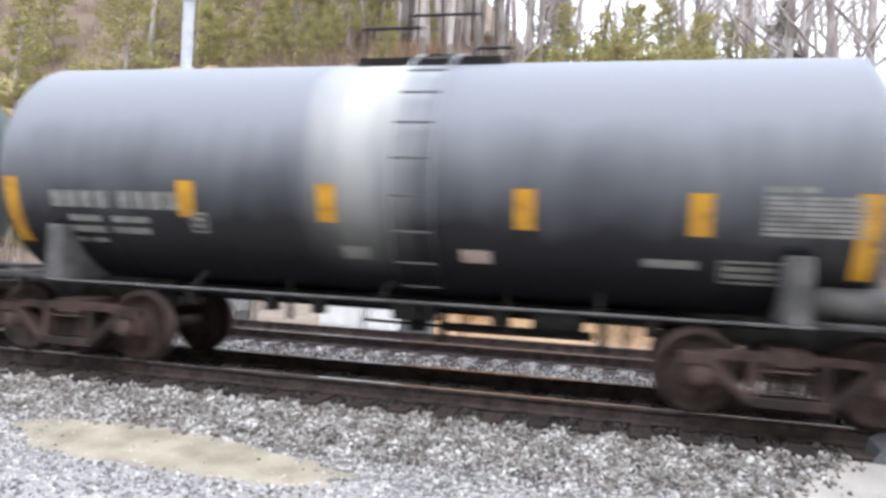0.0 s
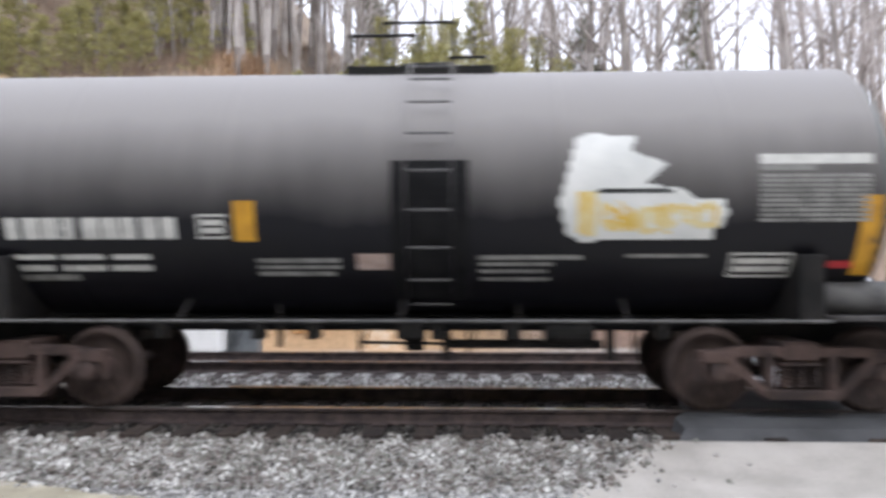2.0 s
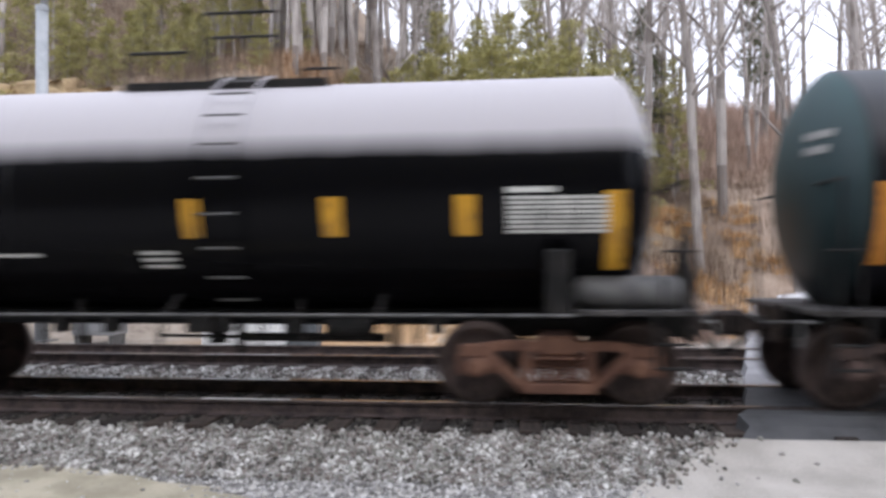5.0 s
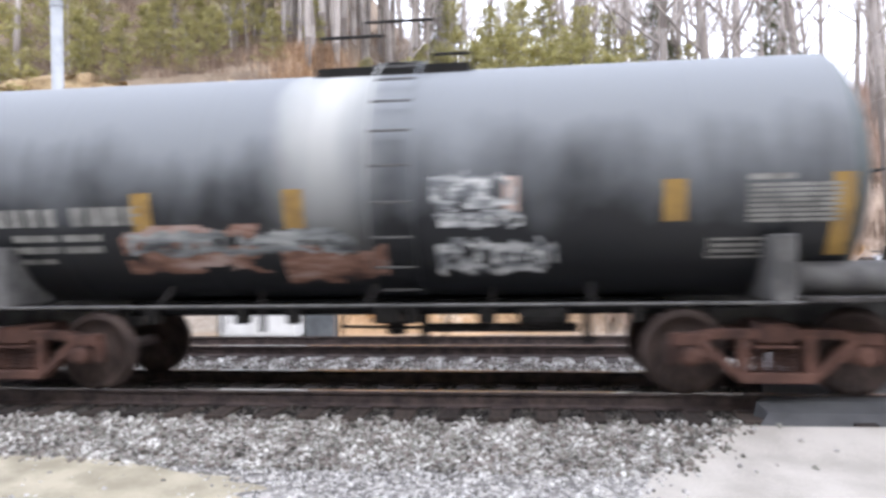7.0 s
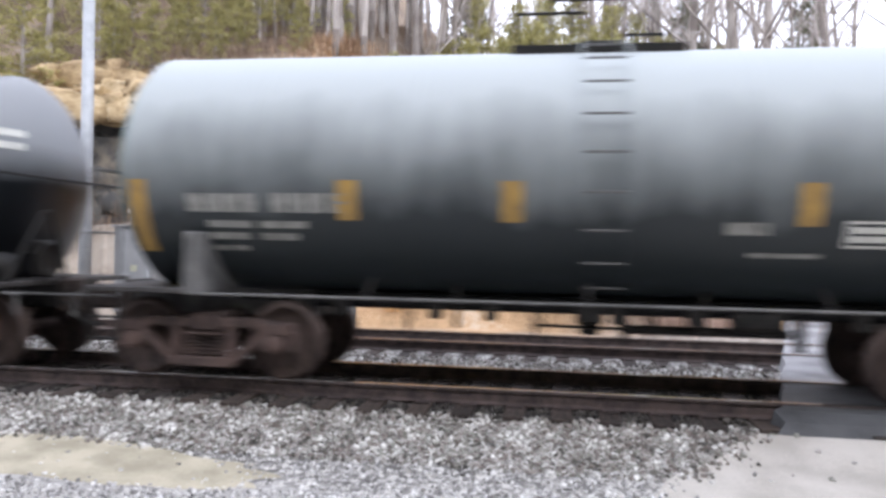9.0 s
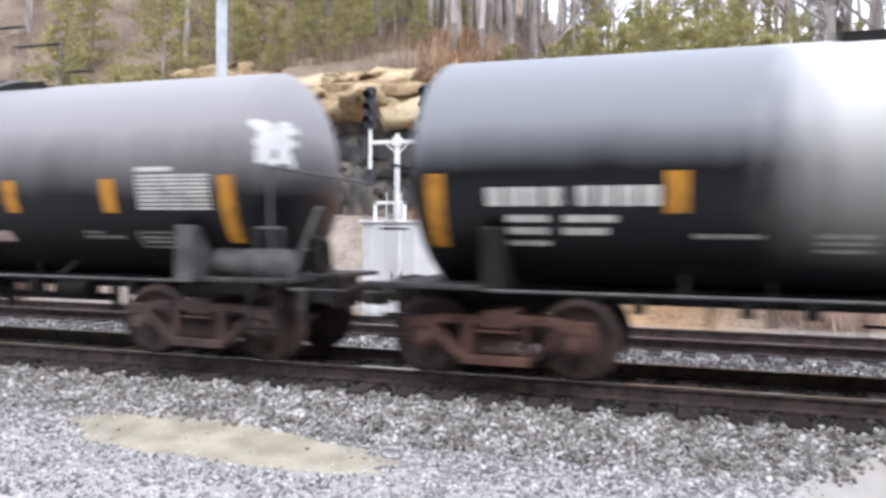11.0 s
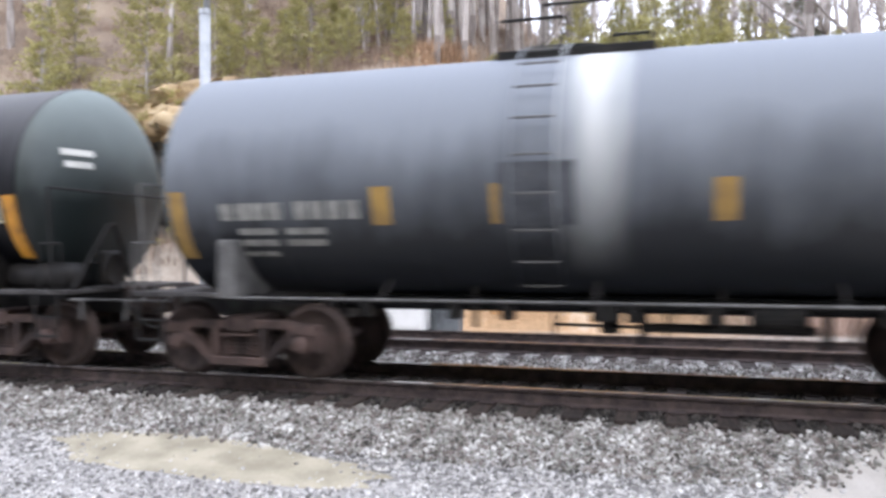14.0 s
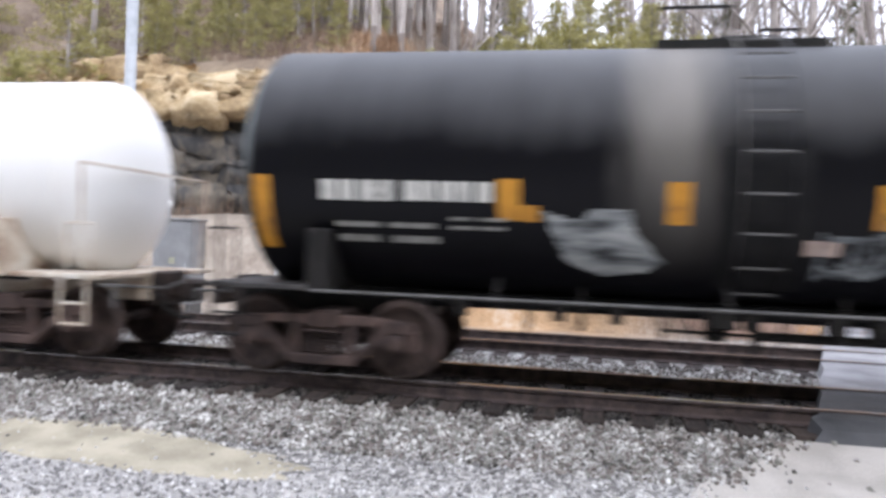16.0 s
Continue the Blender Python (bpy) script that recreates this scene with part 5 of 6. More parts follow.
    for y in (-0.53, 0.5):
        piece("toe_board", "toe%.1f" % plat, bx(-h, h, 0, 0.025, 3.98, 4.11, bevel=0.004), BLACK, car, pose(px, y, up))
    piece("hand_rail", "hoop_a%.1f" % plat, hoop(h * 0.15, 0.95, 4.95, -0.5), BLACK, car, pose(px, 0, up))
    piece("hand_rail", "hoop_b%.1f" % plat, hoop(-h + 0.45, 0.8, 4.48, -0.5), BLACK, car, pose(px, 0, up))
    piece("hand_rail", "hoop_c%.1f" % plat, hoop(h - 0.35, 0.5, 4.48, 0.5), BLACK, car, pose(px, 0, up))
    piece("hand_rail", "hoop_d%.1f" % plat, hoop(-h * 0.1, 0.95, 4.95, 0.5), BLACK, car, pose(px, 0, up))
    piece("manway", "dome", dome, BLACK, car, pose(px, 0, up), "", True)
    CARS.append((car, x0))
    return car


def hose(e):
    """The brake hose, hanging in a curve from the end sill."""
    bm = bmesh.new()
    pts = [(5.85, -0.35, 0.84), (6.0, -0.36, 0.78), (6.12, -0.34, 0.62), (6.25, -0.28, 0.52), (6.36, -0.2, 0.52)]
    for p, q in zip(pts, pts[1:]):
        rod(bm, (e * p[0], e * p[1], p[2]), (e * q[0], e * q[1], q[2]), 0.028, seg=8)
    return bm


def bmesh_shift(bm, v):
    bmesh.ops.translate(bm, vec=v, verts=bm.verts)
    return bm


# ---- paint, stencils and spray paint on the shells ----
MATT = mat("matt_black", two((0.005, 0.005, 0.006), (0.012, 0.012, 0.013)), 3, 0.75, spec=0.25)
AMBER = mat("amber_reflector", [(0.28, (0.25, 0.12, 0.03)), (0.42, (0.52, 0.23, 0.02)), (0.7, (0.66, 0.31, 0.03))], 5, 0.5)
FADED = mat("faded_yellow", two((0.28, 0.175, 0.06), (0.42, 0.26, 0.07)), 5, 0.6)
PLACARD = mat("placard", two((0.45, 0.33, 0.28), (0.62, 0.5, 0.45)), 8, 0.6)
RED = mat("red_decal", two((0.45, 0.02, 0.03), (0.6, 0.04, 0.05)), 6, 0.5)
SPRAY_WHITE = mat("spray_white", two((0.66, 0.68, 0.66), (0.82, 0.83, 0.8)), 2, 0.55)
SPRAY_YELLOW = mat("spray_yellow", two((0.75, 0.5, 0.08), (0.8, 0.72, 0.42)), 3, 0.55)
SPRAY_GREY = mat("spray_grey", [(0.35, (0.05, 0.055, 0.06)), (0.5, (0.25, 0.27, 0.28)), (0.68, (0.48, 0.5, 0.5))], 3.5, 0.6, stretch=(0.6, 1, 2.2))
SPRAY_SLATE = mat("spray_slate", [(0.35, (0.03, 0.034, 0.04)), (0.5, (0.12, 0.135, 0.15)), (0.68, (0.3, 0.33, 0.35))], 3.5, 0.6, stretch=(0.6, 1, 2.2))
SPRAY_CHALK = mat("spray_chalk", [(0.4, (0.2, 0.215, 0.23)), (0.52, (0.5, 0.52, 0.53)), (0.66, (0.76, 0.77, 0.76))], 7, 0.6, stretch=(0.6, 1, 1.6))
SPRAY_PALE = mat("spray_pale_green", [(0.35, (0.12, 0.14, 0.12)), (0.5, (0.45, 0.48, 0.4)), (0.68, (0.7, 0.72, 0.62))], 3.5, 0.6, stretch=(0.6, 1, 2.2))
SPRAY_DIM = mat("spray_dim", [(0.35, (0.015, 0.017, 0.018)), (0.55, (0.07, 0.075, 0.075)), (0.75, (0.16, 0.17, 0.165))], 3.0, 0.6, stretch=(0.6, 1, 2.2))
SPRAY_RUST = mat("spray_rust", [(0.35, (0.07, 0.042, 0.036)), (0.5, (0.3, 0.16, 0.115)), (0.66, (0.52, 0.4, 0.36))], 2.5, 0.65, stretch=(0.6, 1, 2.0))
SPRAY_PURPLE = mat("spray_purple", [(0.38, (0.035, 0.012, 0.03)), (0.46, (0.1, 0.04, 0.075)), (0.53, (0.24, 0.14, 0.18)), (0.63, (0.42, 0.31, 0.34))], 5.0, 0.55, stretch=(1, 1, 1.1))
PURPLE_DARK = mat("spray_dark_purple", two((0.03, 0.01, 0.026), (0.09, 0.035, 0.07)), 4, 0.55)
SPRAY_TAN = mat("spray_tan", two((0.36, 0.27, 0.2), (0.55, 0.45, 0.36)), 3, 0.6, stretch=(0.5, 1, 2))


def strips(car, material, rects):
    for x0, x1, z0, z1 in rects:
        part("reflector_strip", arc(bmesh.new(), max(x0, LEFT), min(x1, RIGHT), z0, z1), material, car, "upright safety-yellow reflector strip")


STROKES = random.Random(77)


def bars(car, material, rects, name="stencil_bar", cells=0):
    """Lines of lettering as bars; cells breaks a line into pieces of uneven length."""
    for x0, x1, z0, z1 in rects:
        bm = bmesh.new()
        if cells:
            n = max(2, int((x1 - x0) / cells))
            w = (x1 - x0) / n
            for k in range(n):
                arc(bm, x0 + k * w, x0 + (k + STROKES.uniform(0.72, 0.92)) * w, z0, z1)
        else:
            arc(bm, x0, x1, z0, z1)
        part(name, bm, material, car)


def table(car, material, x0, x1, z0, z1):
    """A stencilled data panel: a heading and close lines."""
    top = part("stencil_panel", arc(bmesh.new(), x0, lerp(x0, x1, 0.5), z1 - 0.06, z1), material, car, "data panel of close unreadable lines")
    z = z1 - 0.1
    line = 0.044 if material == LETTER_KHAKI else 0.036
    while z - 0.045 > z0:
        cut_a, cut_b = STROKES.uniform(0.3, 0.4), STROKES.uniform(0.64, 0.72)
        for u, v in ((0, cut_a), (cut_a + 0.015, cut_b), (cut_b + 0.015, 1)):
            part("stencil_line", arc(bmesh.new(), lerp(x0, x1, u), lerp(x0, x1, v), z - line, z), material, top)
        z -= 0.053


def frame_mark(car, material, x0, x1, z0, z1):
    bm = bmesh.new()
    t = 0.025
    for a, b, c, d in ((x0, x1, z1 - t, z1), (x0, x1, z0, z0 + t), (x0, x0 + t, z0 + t, z1 - t), (x1 - t, x1, z0 + t, z1 - t), (x0 + 0.05, x1 - 0.05, z0 + 0.06, lerp(z0, z1, 0.45)), (x0 + 0.05, x1 - 0.05, lerp(z0, z1, 0.55), z1 - 0.06)):
        if d - c > 0.005:
            arc(bm, a, b, c, d)
    part("stencil_box", bm, material, car)


def inside(poly, u, v):
    hit = False
    for (a, b), (c, d) in zip(poly, poly[1:] + poly[:1]):
        if (b > v) != (d > v) and u < a + (v - b) / (d - b) * (c - a):
            hit = not hit
    return hit


def spray(car, material, x0, x1, z0, z1, seed=1.0, outline=None, off=0.006, hole=0.0, label="sprayed graffiti", strokes=0):
    """Spray paint on the shell: cells inside an outline, or inside a ragged blob."""
    x0, x1, z0, z1 = 0.98 * x0 + 0.013, 0.98 * x1 + 0.013, 0.963 * z0 + 0.007, 0.963 * z1 + 0.007
    bm = bmesh.new()
    nx, nz = max(6, int((x1 - x0) / 0.035)), max(5, int((z1 - z0) / 0.03))
    a0, a1 = math.asin(max(-1, (z0 - ZC) / R)), math.asin(min(1, (z1 - ZC) / R))
    grid = {}

    def vert(i, j):
        if (i, j) not in grid:
            a = lerp(a0, a1, j / nz)
            grid[i, j] = bm.verts.new((lerp(x0, x1, i / nx), -(R + off) * math.cos(a), ZC + (R + off) * math.sin(a)))
        return grid[i, j]
    g = random.Random(seed * 31)
    lines, thick = [], 0.0
    if strokes:
        w, h = (x1 - x0) / strokes, z1 - z0
        thick = 0.055 * min(w, h) + 0.012
        for k in range(strokes * 3):
            mid, turn = (k + 0.5) / 3 * w, g.uniform(0, 6.283)
            pts = [Vector((min(x1 - x0, max(0, mid + w * g.uniform(0.4, 0.8) * math.cos(turn + q * 1.1))), h * (0.5 + g.uniform(0.2, 0.5) * math.sin(turn + q * 1.1)))) for q in range(g.randint(3, 6))]
            lines += list(zip(pts, pts[1:]))
    for i in range(nx):
        for j in range(nz):
            u, v = (i + 0.5) / nx, (j + 0.5) / nz
            if strokes:
                p = Vector((u * (x1 - x0), v * (z1 - z0)))
                t = thick * (1 + 0.5 * noise.noise((p.x * 4, p.y * 4, seed)))
                keep = any((p - a.lerp(b, min(1, max(0, (p - a).dot(b - a) / max(1e-6, (b - a).length_squared))))).length < t for a, b in lines)
            elif outline:
                wob = 0.003 + hole
                keep = inside(outline, u + wob * noise.noise((u * 9, v * 9, seed)), v + 2 * wob * noise.noise((u * 12, v * 6, seed + 3)))
            else:
                n = noise.noise((u * (x1 - x0) * 3 + seed * 7, v * (z1 - z0) * 4.5, seed))
                fill = 1 - max(abs(2 * u - 1) ** 2.5, abs(2 * v - 1) ** 2.2)
                keep = fill + 0.75 * n > 0.12 and not (hole and noise.noise((u * (x1 - x0) * 4.4 + seed * 3, v * (z1 - z0) * 6.5, seed + 5)) > 0.55 - hole)
            if keep:
                bm.faces.new((vert(i, j), vert(i + 1, j), vert(i + 1, j + 1), vert(i, j + 1)))
    part("graffiti", bm, material, car, label)


def usual(car, strip_paint, short=(), lettering=LETTER, ends=True, marks=True, panel=(3.85, 5.08, 1.97, 2.5)):
    """The stencils that every car carries in the same places."""
    if ends:
        strips(car, strip_paint, ((-5.35, -5.12, 1.57, 2.42), (4.91, 5.14, 1.58, 2.45)))
    strips(car, strip_paint, [(x - 0.118, x + 0.118, 1.97, 2.42) for x in short])
    if marks:
        bars(car, lettering, ((-4.62, -3.72, 2.05, 2.26), (-3.6, -2.7, 2.05, 2.27)), "stencil_mark", 0.2)
        bars(car, lettering, ((-4.4, -3.1, 1.87, 1.95), (-4.4, -3.15, 1.73, 1.81), (-4.42, -3.9, 1.6, 1.66)), "stencil_bar", 0.45)
    if panel:
        table(car, lettering, *panel)


def board(car, x, z0, z1, material=MATT):
    """A dull backing panel behind the lower ladder."""
    part("ladder_board", arc(bmesh.new(), x - 0.42, x + 0.42, z0, z1, 0.02), material, car, "dull dark panel behind the ladder")


def end_marks(car, lettering):
    """Two short stencilled lines on each head."""
    for e in (-1, 1):
        for z, w in ((2.95, 0.5), (2.78, 0.42)):
            bm = bmesh.new()
            pts = []
            for k in range(5):
                y = -0.75 - w / 2 + w * k / 4
                col = []
                for zz in (z, z + 0.09):
                    rr = math.hypot(y, zz - ZC) / R
                    col.append(bm.verts.new((e * (HALF + HEAD * max(0, 1 - rr ** (1 / 0.55)) ** (1 / 1.5) + 0.012) - 0.1, y, zz)))
                pts.append(col)
            for p, q in zip(pts, pts[1:]):
                bm.faces.new((p[0], q[0], q[1], p[1]))
            part("head_stencil", bm, lettering, car)


def head_spray(car, e, material, y0, y1, z0, z1, seed, label):
    """Spray paint lying on one dished head, in a ragged patch."""
    bm, grid = bmesh.new(), {}
    nx = nz = 26

    def vert(i, j):
        if (i, j) not in grid:
            y, z = lerp(y0, y1, i / nx), lerp(z0, z1, j / nz)
            rr = min(1.0, math.hypot(y, z - ZC) / (R - 0.012))
            grid[i, j] = bm.verts.new((e * (HALF + HEAD * (1 - rr ** (1 / 0.55)) ** (1 / 1.5) + 0.014) - 0.1, y, z))
        return grid[i, j]
    for i in range(nx):
        for j in range(nz):
            u, v = (i + 0.5) / nx, (j + 0.5) / nz
            if 1 - max(abs(2 * u - 1), abs(2 * v - 1)) ** 2 + 0.9 * noise.noise((u * 3 + seed, v * 4, seed)) > 0.3:
                bm.faces.new((vert(i, j), vert(i + 1, j), vert(i + 1, j + 1), vert(i, j + 1)))
    part("graffiti", bm, material, car, label)


# the dished ends have colours apart from the shells, mostly dull green, paler towards the top
HEAD_B = car_paint("head_green_grey", (0.02, 0.028, 0.027), (0.17, 0.21, 0.2), (0.3, 0.3, 0.3), 0.4, 0.9, None, 1.4, 3.9, 0.4)
HEAD_C = car_paint("head_dark_teal", (0.006, 0.016, 0.018), (0.05, 0.095, 0.1), (0.3, 0.3, 0.3), 0.4, 0.9, None, 1.6, 4.0, 0.4)
HEAD_E = car_paint("head_pale_teal", (0.045, 0.055, 0.06), (0.38, 0.43, 0.45), (0.3, 0.3, 0.3), 0.45, 0.9, None, 1.4, 3.6, 0.5)
HEAD_D = car_paint("head_grey_teal", (0.03, 0.038, 0.04), (0.22, 0.265, 0.27), (0.3, 0.3, 0.3), 0.45, 0.9, None, 1.4, 3.8, 0.7)
HEAD_F = car_paint("head_sea_green", (0.03, 0.045, 0.043), (0.33, 0.42, 0.4), (0.3, 0.3, 0.3), 0.45, 0.9, None, 1.5, 3.7, 0.6)
HEAD_J = car_paint("head_deep_green", (0.012, 0.017, 0.017), (0.21, 0.25, 0.245), (0.3, 0.3, 0.3), 0.4, 0.9, None, 2.3, 4.0, 0.35)

# one car after the other, from the first that passes
shell_size(1.49)
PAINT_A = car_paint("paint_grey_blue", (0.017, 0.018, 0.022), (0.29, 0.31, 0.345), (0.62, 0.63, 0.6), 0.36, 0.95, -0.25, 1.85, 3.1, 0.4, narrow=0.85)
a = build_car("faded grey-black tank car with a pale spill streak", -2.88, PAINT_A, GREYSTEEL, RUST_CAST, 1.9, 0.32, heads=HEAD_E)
usual(a, YELLOW, (-2.62, -0.75, 1.6, 3.44), LETTER_DIM, True, True, (4.05, 5.0, 1.97, 2.51))
bars(a, LETTER_DIM, ((2.87, 3.43, 1.62, 1.71), (-0.63, -0.27, 1.55, 1.7)))
frame_mark(a, LETTER_DIM, -2.6, -2.36, 1.78, 2.03)
frame_mark(a, LETTER_DIM, 3.65, 4.28, 1.48, 1.73)
bars(a, PLACARD, ((0.84, 1.19, 1.57, 1.72),), "placard")
end_marks(a, LETTER_DIM)

shell_size(1.49)
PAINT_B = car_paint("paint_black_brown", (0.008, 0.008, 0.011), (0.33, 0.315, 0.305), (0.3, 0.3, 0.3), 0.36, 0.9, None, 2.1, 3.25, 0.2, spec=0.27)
b = build_car("black tank car with dusty, sky-pale top and white-yellow graffiti", -15.64, PAINT_B, BLACK, RUST_CAST, 1.8, 0.3, heads=HEAD_B)
usual(b, YELLOW, (-1.74,), LETTER, True, False, None)
bars(b, LETTER, ((-4.44, -3.63, 2.0, 2.24), (-3.57, -2.45, 2.0, 2.24)), "stencil_mark", 0.19)
bars(b, LETTER, ((-4.45, -2.7, 1.77, 1.83), (-4.46, -2.76, 1.64, 1.71)), "stencil_bar", 0.5)
bars(b, LETTER_DIM, ((-4.47, -3.73, 1.53, 1.6), (-1.65, -0.71, 1.73, 1.78), (-1.65, -0.71, 1.66, 1.7), (-1.65, -0.78, 1.58, 1.63), (0.83, 1.97, 1.76, 1.81), (0.84, 1.66, 1.69, 1.73), (0.84, 1.6, 1.61, 1.65), (0.86, 1.64, 1.52, 1.56), (2.45, 3.31, 1.78, 1.82)))
frame_mark(b, LETTER, -2.27, -1.93, 2.0, 2.27)
frame_mark(b, LETTER, 3.58, 4.26, 1.56, 1.83)
bars(b, LETTER, ((3.84, 5.02, 2.79, 2.9),), "stencil_heading")
table(b, LETTER_DIM, 3.84, 5.0, 2.13, 2.78)
bars(b, PLACARD, ((-0.52, -0.15, 1.65, 1.83),), "placard")
bars(b, RED, ((4.65, 4.92, 1.66, 1.74), (-4.98, -4.78, 1.64, 1.72)), "red_decal")
spray(b, SPRAY_WHITE, 1.7, 3.5, 1.95, 3.15, 1, [(0.05, 0.07), (0.0, 0.37), (0.05, 0.63), (0.11, 0.95), (0.19, 1.0), (0.31, 0.98), (0.47, 0.97), (0.43, 0.83), (0.64, 0.71), (0.51, 0.53), (0.72, 0.49), (0.81, 0.41), (0.97, 0.39), (1.0, 0.27), (0.97, 0.15), (0.92, 0.13), (0.92, 0.03), (0.31, 0.03), (0.15, 0.0)], label="white sprayed graffiti letters")
spray(b, SPRAY_YELLOW, 2.15, 3.4, 2.04, 2.4, 2.3, None, 0.01, 0.0, "yellow sprayed fill", 5)
spray(b, SPRAY_YELLOW, 1.9, 2.1, 2.02, 2.5, 3.1, None, 0.01, 0.0, "yellow sprayed fill")
spray(b, SPRAY_DIM, 2.1, 2.92, 2.47, 2.53, 4.0, [(0.0, 0.2), (0.05, 0.9), (0.95, 1.0), (1.0, 0.3)], 0.011, 0.0, "dark sprayed line")
board(b, 0.3, 1.3, 2.85)
end_marks(b, LETTER)

shell_size(1.405)
# the grey towards the crown is sheen put into the colour
PAINT_C = car_paint("paint_black_sheen_top", (0.008, 0.008, 0.011), (0.14, 0.147, 0.16), (0.2, 0.21, 0.225), 0.38, 0.8, 0.35, 2.7, 4.0, 0.3, spec=0.17)
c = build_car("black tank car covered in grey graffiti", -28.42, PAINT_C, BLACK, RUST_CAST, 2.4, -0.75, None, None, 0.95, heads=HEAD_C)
strips(c, ORANGE, ((-5.35, -5.12, 1.62, 2.5), (4.9, 5.14, 1.64, 2.52), (-1.75, -1.48, 2.02, 2.5), (0.93, 1.19, 2.04, 2.5), (2.96, 3.21, 2.05, 2.51), (-3.3, -3.0, 2.04, 2.5)))
table(c, LETTER_KHAKI, 3.79, 4.98, 2.02, 2.64)
bars(c, LETTER, ((1.45, 2.51, 2.48, 2.53), (1.45, 1.98, 2.4, 2.45), (-2.78, -1.78, 1.94, 1.99)))
bars(c, LETTER_DIM, ((1.55, 2.25, 1.75, 1.8), (1.54, 2.25, 1.66, 1.71), (4.6, 5.0, 1.86, 1.9)))
bars(c, PLACARD, ((-1.61, -1.29, 1.63, 1.81),), "placard")
spray(c, SPRAY_PALE, 1.7, 2.98, 1.97, 2.42, 1.2, None, 0.006, 0.0, "pale sprayed lettering", 4)
spray(c, SPRAY_DIM, 2.55, 4.2, 1.46, 1.86, 2.2, None, 0.006, 0.0, "dim sprayed scrawl", 6)
spray(c, SPRAY_WHITE, 4.33, 4.93, 1.1, 1.6, 3.1, [(0.0, 0.5), (0.15, 0.75), (0.3, 0.8), (0.45, 1.0), (0.7, 0.85), (0.8, 0.65), (1.0, 0.5), (0.85, 0.25), (0.6, 0.2), (0.45, 0.0), (0.25, 0.2)], 0.006, 0.0, "pale sprayed spot")
spray(c, SPRAY_PALE, -4.6, -1.9, 2.85, 3.46, 4.4, None, 0.006, 0.0, "pale sprayed letters", 6)
spray(c, SPRAY_PALE, -4.4, -1.2, 1.95, 2.55, 5.7, None, 0.006, 0.0, "pale green sprayed letters", 7)
spray(c, SPRAY_GREY, -0.4, 0.32, 2.74, 2.95, 6.1, None, 0.006, 0.0, "white sprayed dash")
spray(c, SPRAY_GREY, -0.55, 0.35, 2.18, 2.5, 7.7, None, 0.006, 0.0, "grey sprayed scrawl", 3)
spray(c, SPRAY_DIM, 0.0, 0.85, 1.8, 2.12, 8.2, None, 0.006, 0.0, "dim sprayed scrawl")
board(c, -0.75, 1.3, 2.55)
end_marks(c, LETTER_DIM)

shell_size(1.415)
# the pale upper band stands in for sky mirrored in the clean gloss
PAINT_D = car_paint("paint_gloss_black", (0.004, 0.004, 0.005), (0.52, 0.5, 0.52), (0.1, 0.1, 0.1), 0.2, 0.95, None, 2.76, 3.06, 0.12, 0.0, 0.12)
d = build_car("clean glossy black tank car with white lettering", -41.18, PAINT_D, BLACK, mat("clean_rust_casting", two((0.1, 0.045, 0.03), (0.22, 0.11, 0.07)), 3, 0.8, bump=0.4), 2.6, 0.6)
usual(d, YELLOW, (-2.58, 0.25, 1.9, 3.4), LETTER, True, True, (3.85, 4.95, 1.97, 2.5))
bars(d, LETTER, ((-2.34, -1.67, 1.76, 1.8), (-0.45, 0.0, 1.78, 1.82), (-0.44, 0.0, 1.7, 1.74), (-0.43, 0.0, 1.62, 1.66)))
end_marks(d, LETTER)

shell_size(1.415)
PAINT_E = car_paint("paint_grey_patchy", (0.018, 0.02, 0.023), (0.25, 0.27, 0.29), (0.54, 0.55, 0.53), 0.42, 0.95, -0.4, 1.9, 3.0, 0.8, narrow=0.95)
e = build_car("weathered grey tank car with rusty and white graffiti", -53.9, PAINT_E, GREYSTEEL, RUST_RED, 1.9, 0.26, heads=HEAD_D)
usual(e, FADED, (-2.71, -0.88, 3.32), LETTER_DIM, True, True, (4.07, 5.0, 1.93, 2.45))
spray(e, SPRAY_CHALK, 0.7, 1.62, 2.12, 2.58, 1.9, None, 0.006, 0.0, "white sprayed letters", 3)
spray(e, SPRAY_CHALK, 0.74, 1.7, 1.92, 2.14, 2.9, None, 0.006, 0.0, "white sprayed letters", 4)
spray(e, SPRAY_CHALK, 0.73, 2.07, 1.39, 1.84, 3.9, None, 0.006, 0.0, "grey sprayed lettering", 4)
spray(e, SPRAY_GREY, -2.95, -0.2, 1.66, 1.98, 7.3, None, 0.009, 0.0, "whitish sprayed scrawl", 7)
spray(e, SPRAY_RUST, -3.04, -1.28, 1.46, 2.04, 4.9, None, 0.006, 0.12, "rust-pink sprayed lettering")
spray(e, SPRAY_RUST, -1.1, 0.15, 1.32, 1.78, 5.4, None, 0.006, 0.12, "rust-pink sprayed lettering")
bars(e, PLACARD, ((1.5, 1.66, 2.1, 2.5),), "placard")
frame_mark(e, LETTER_DIM, 3.68, 4.28, 1.56, 1.78)
end_marks(e, LETTER_DIM)

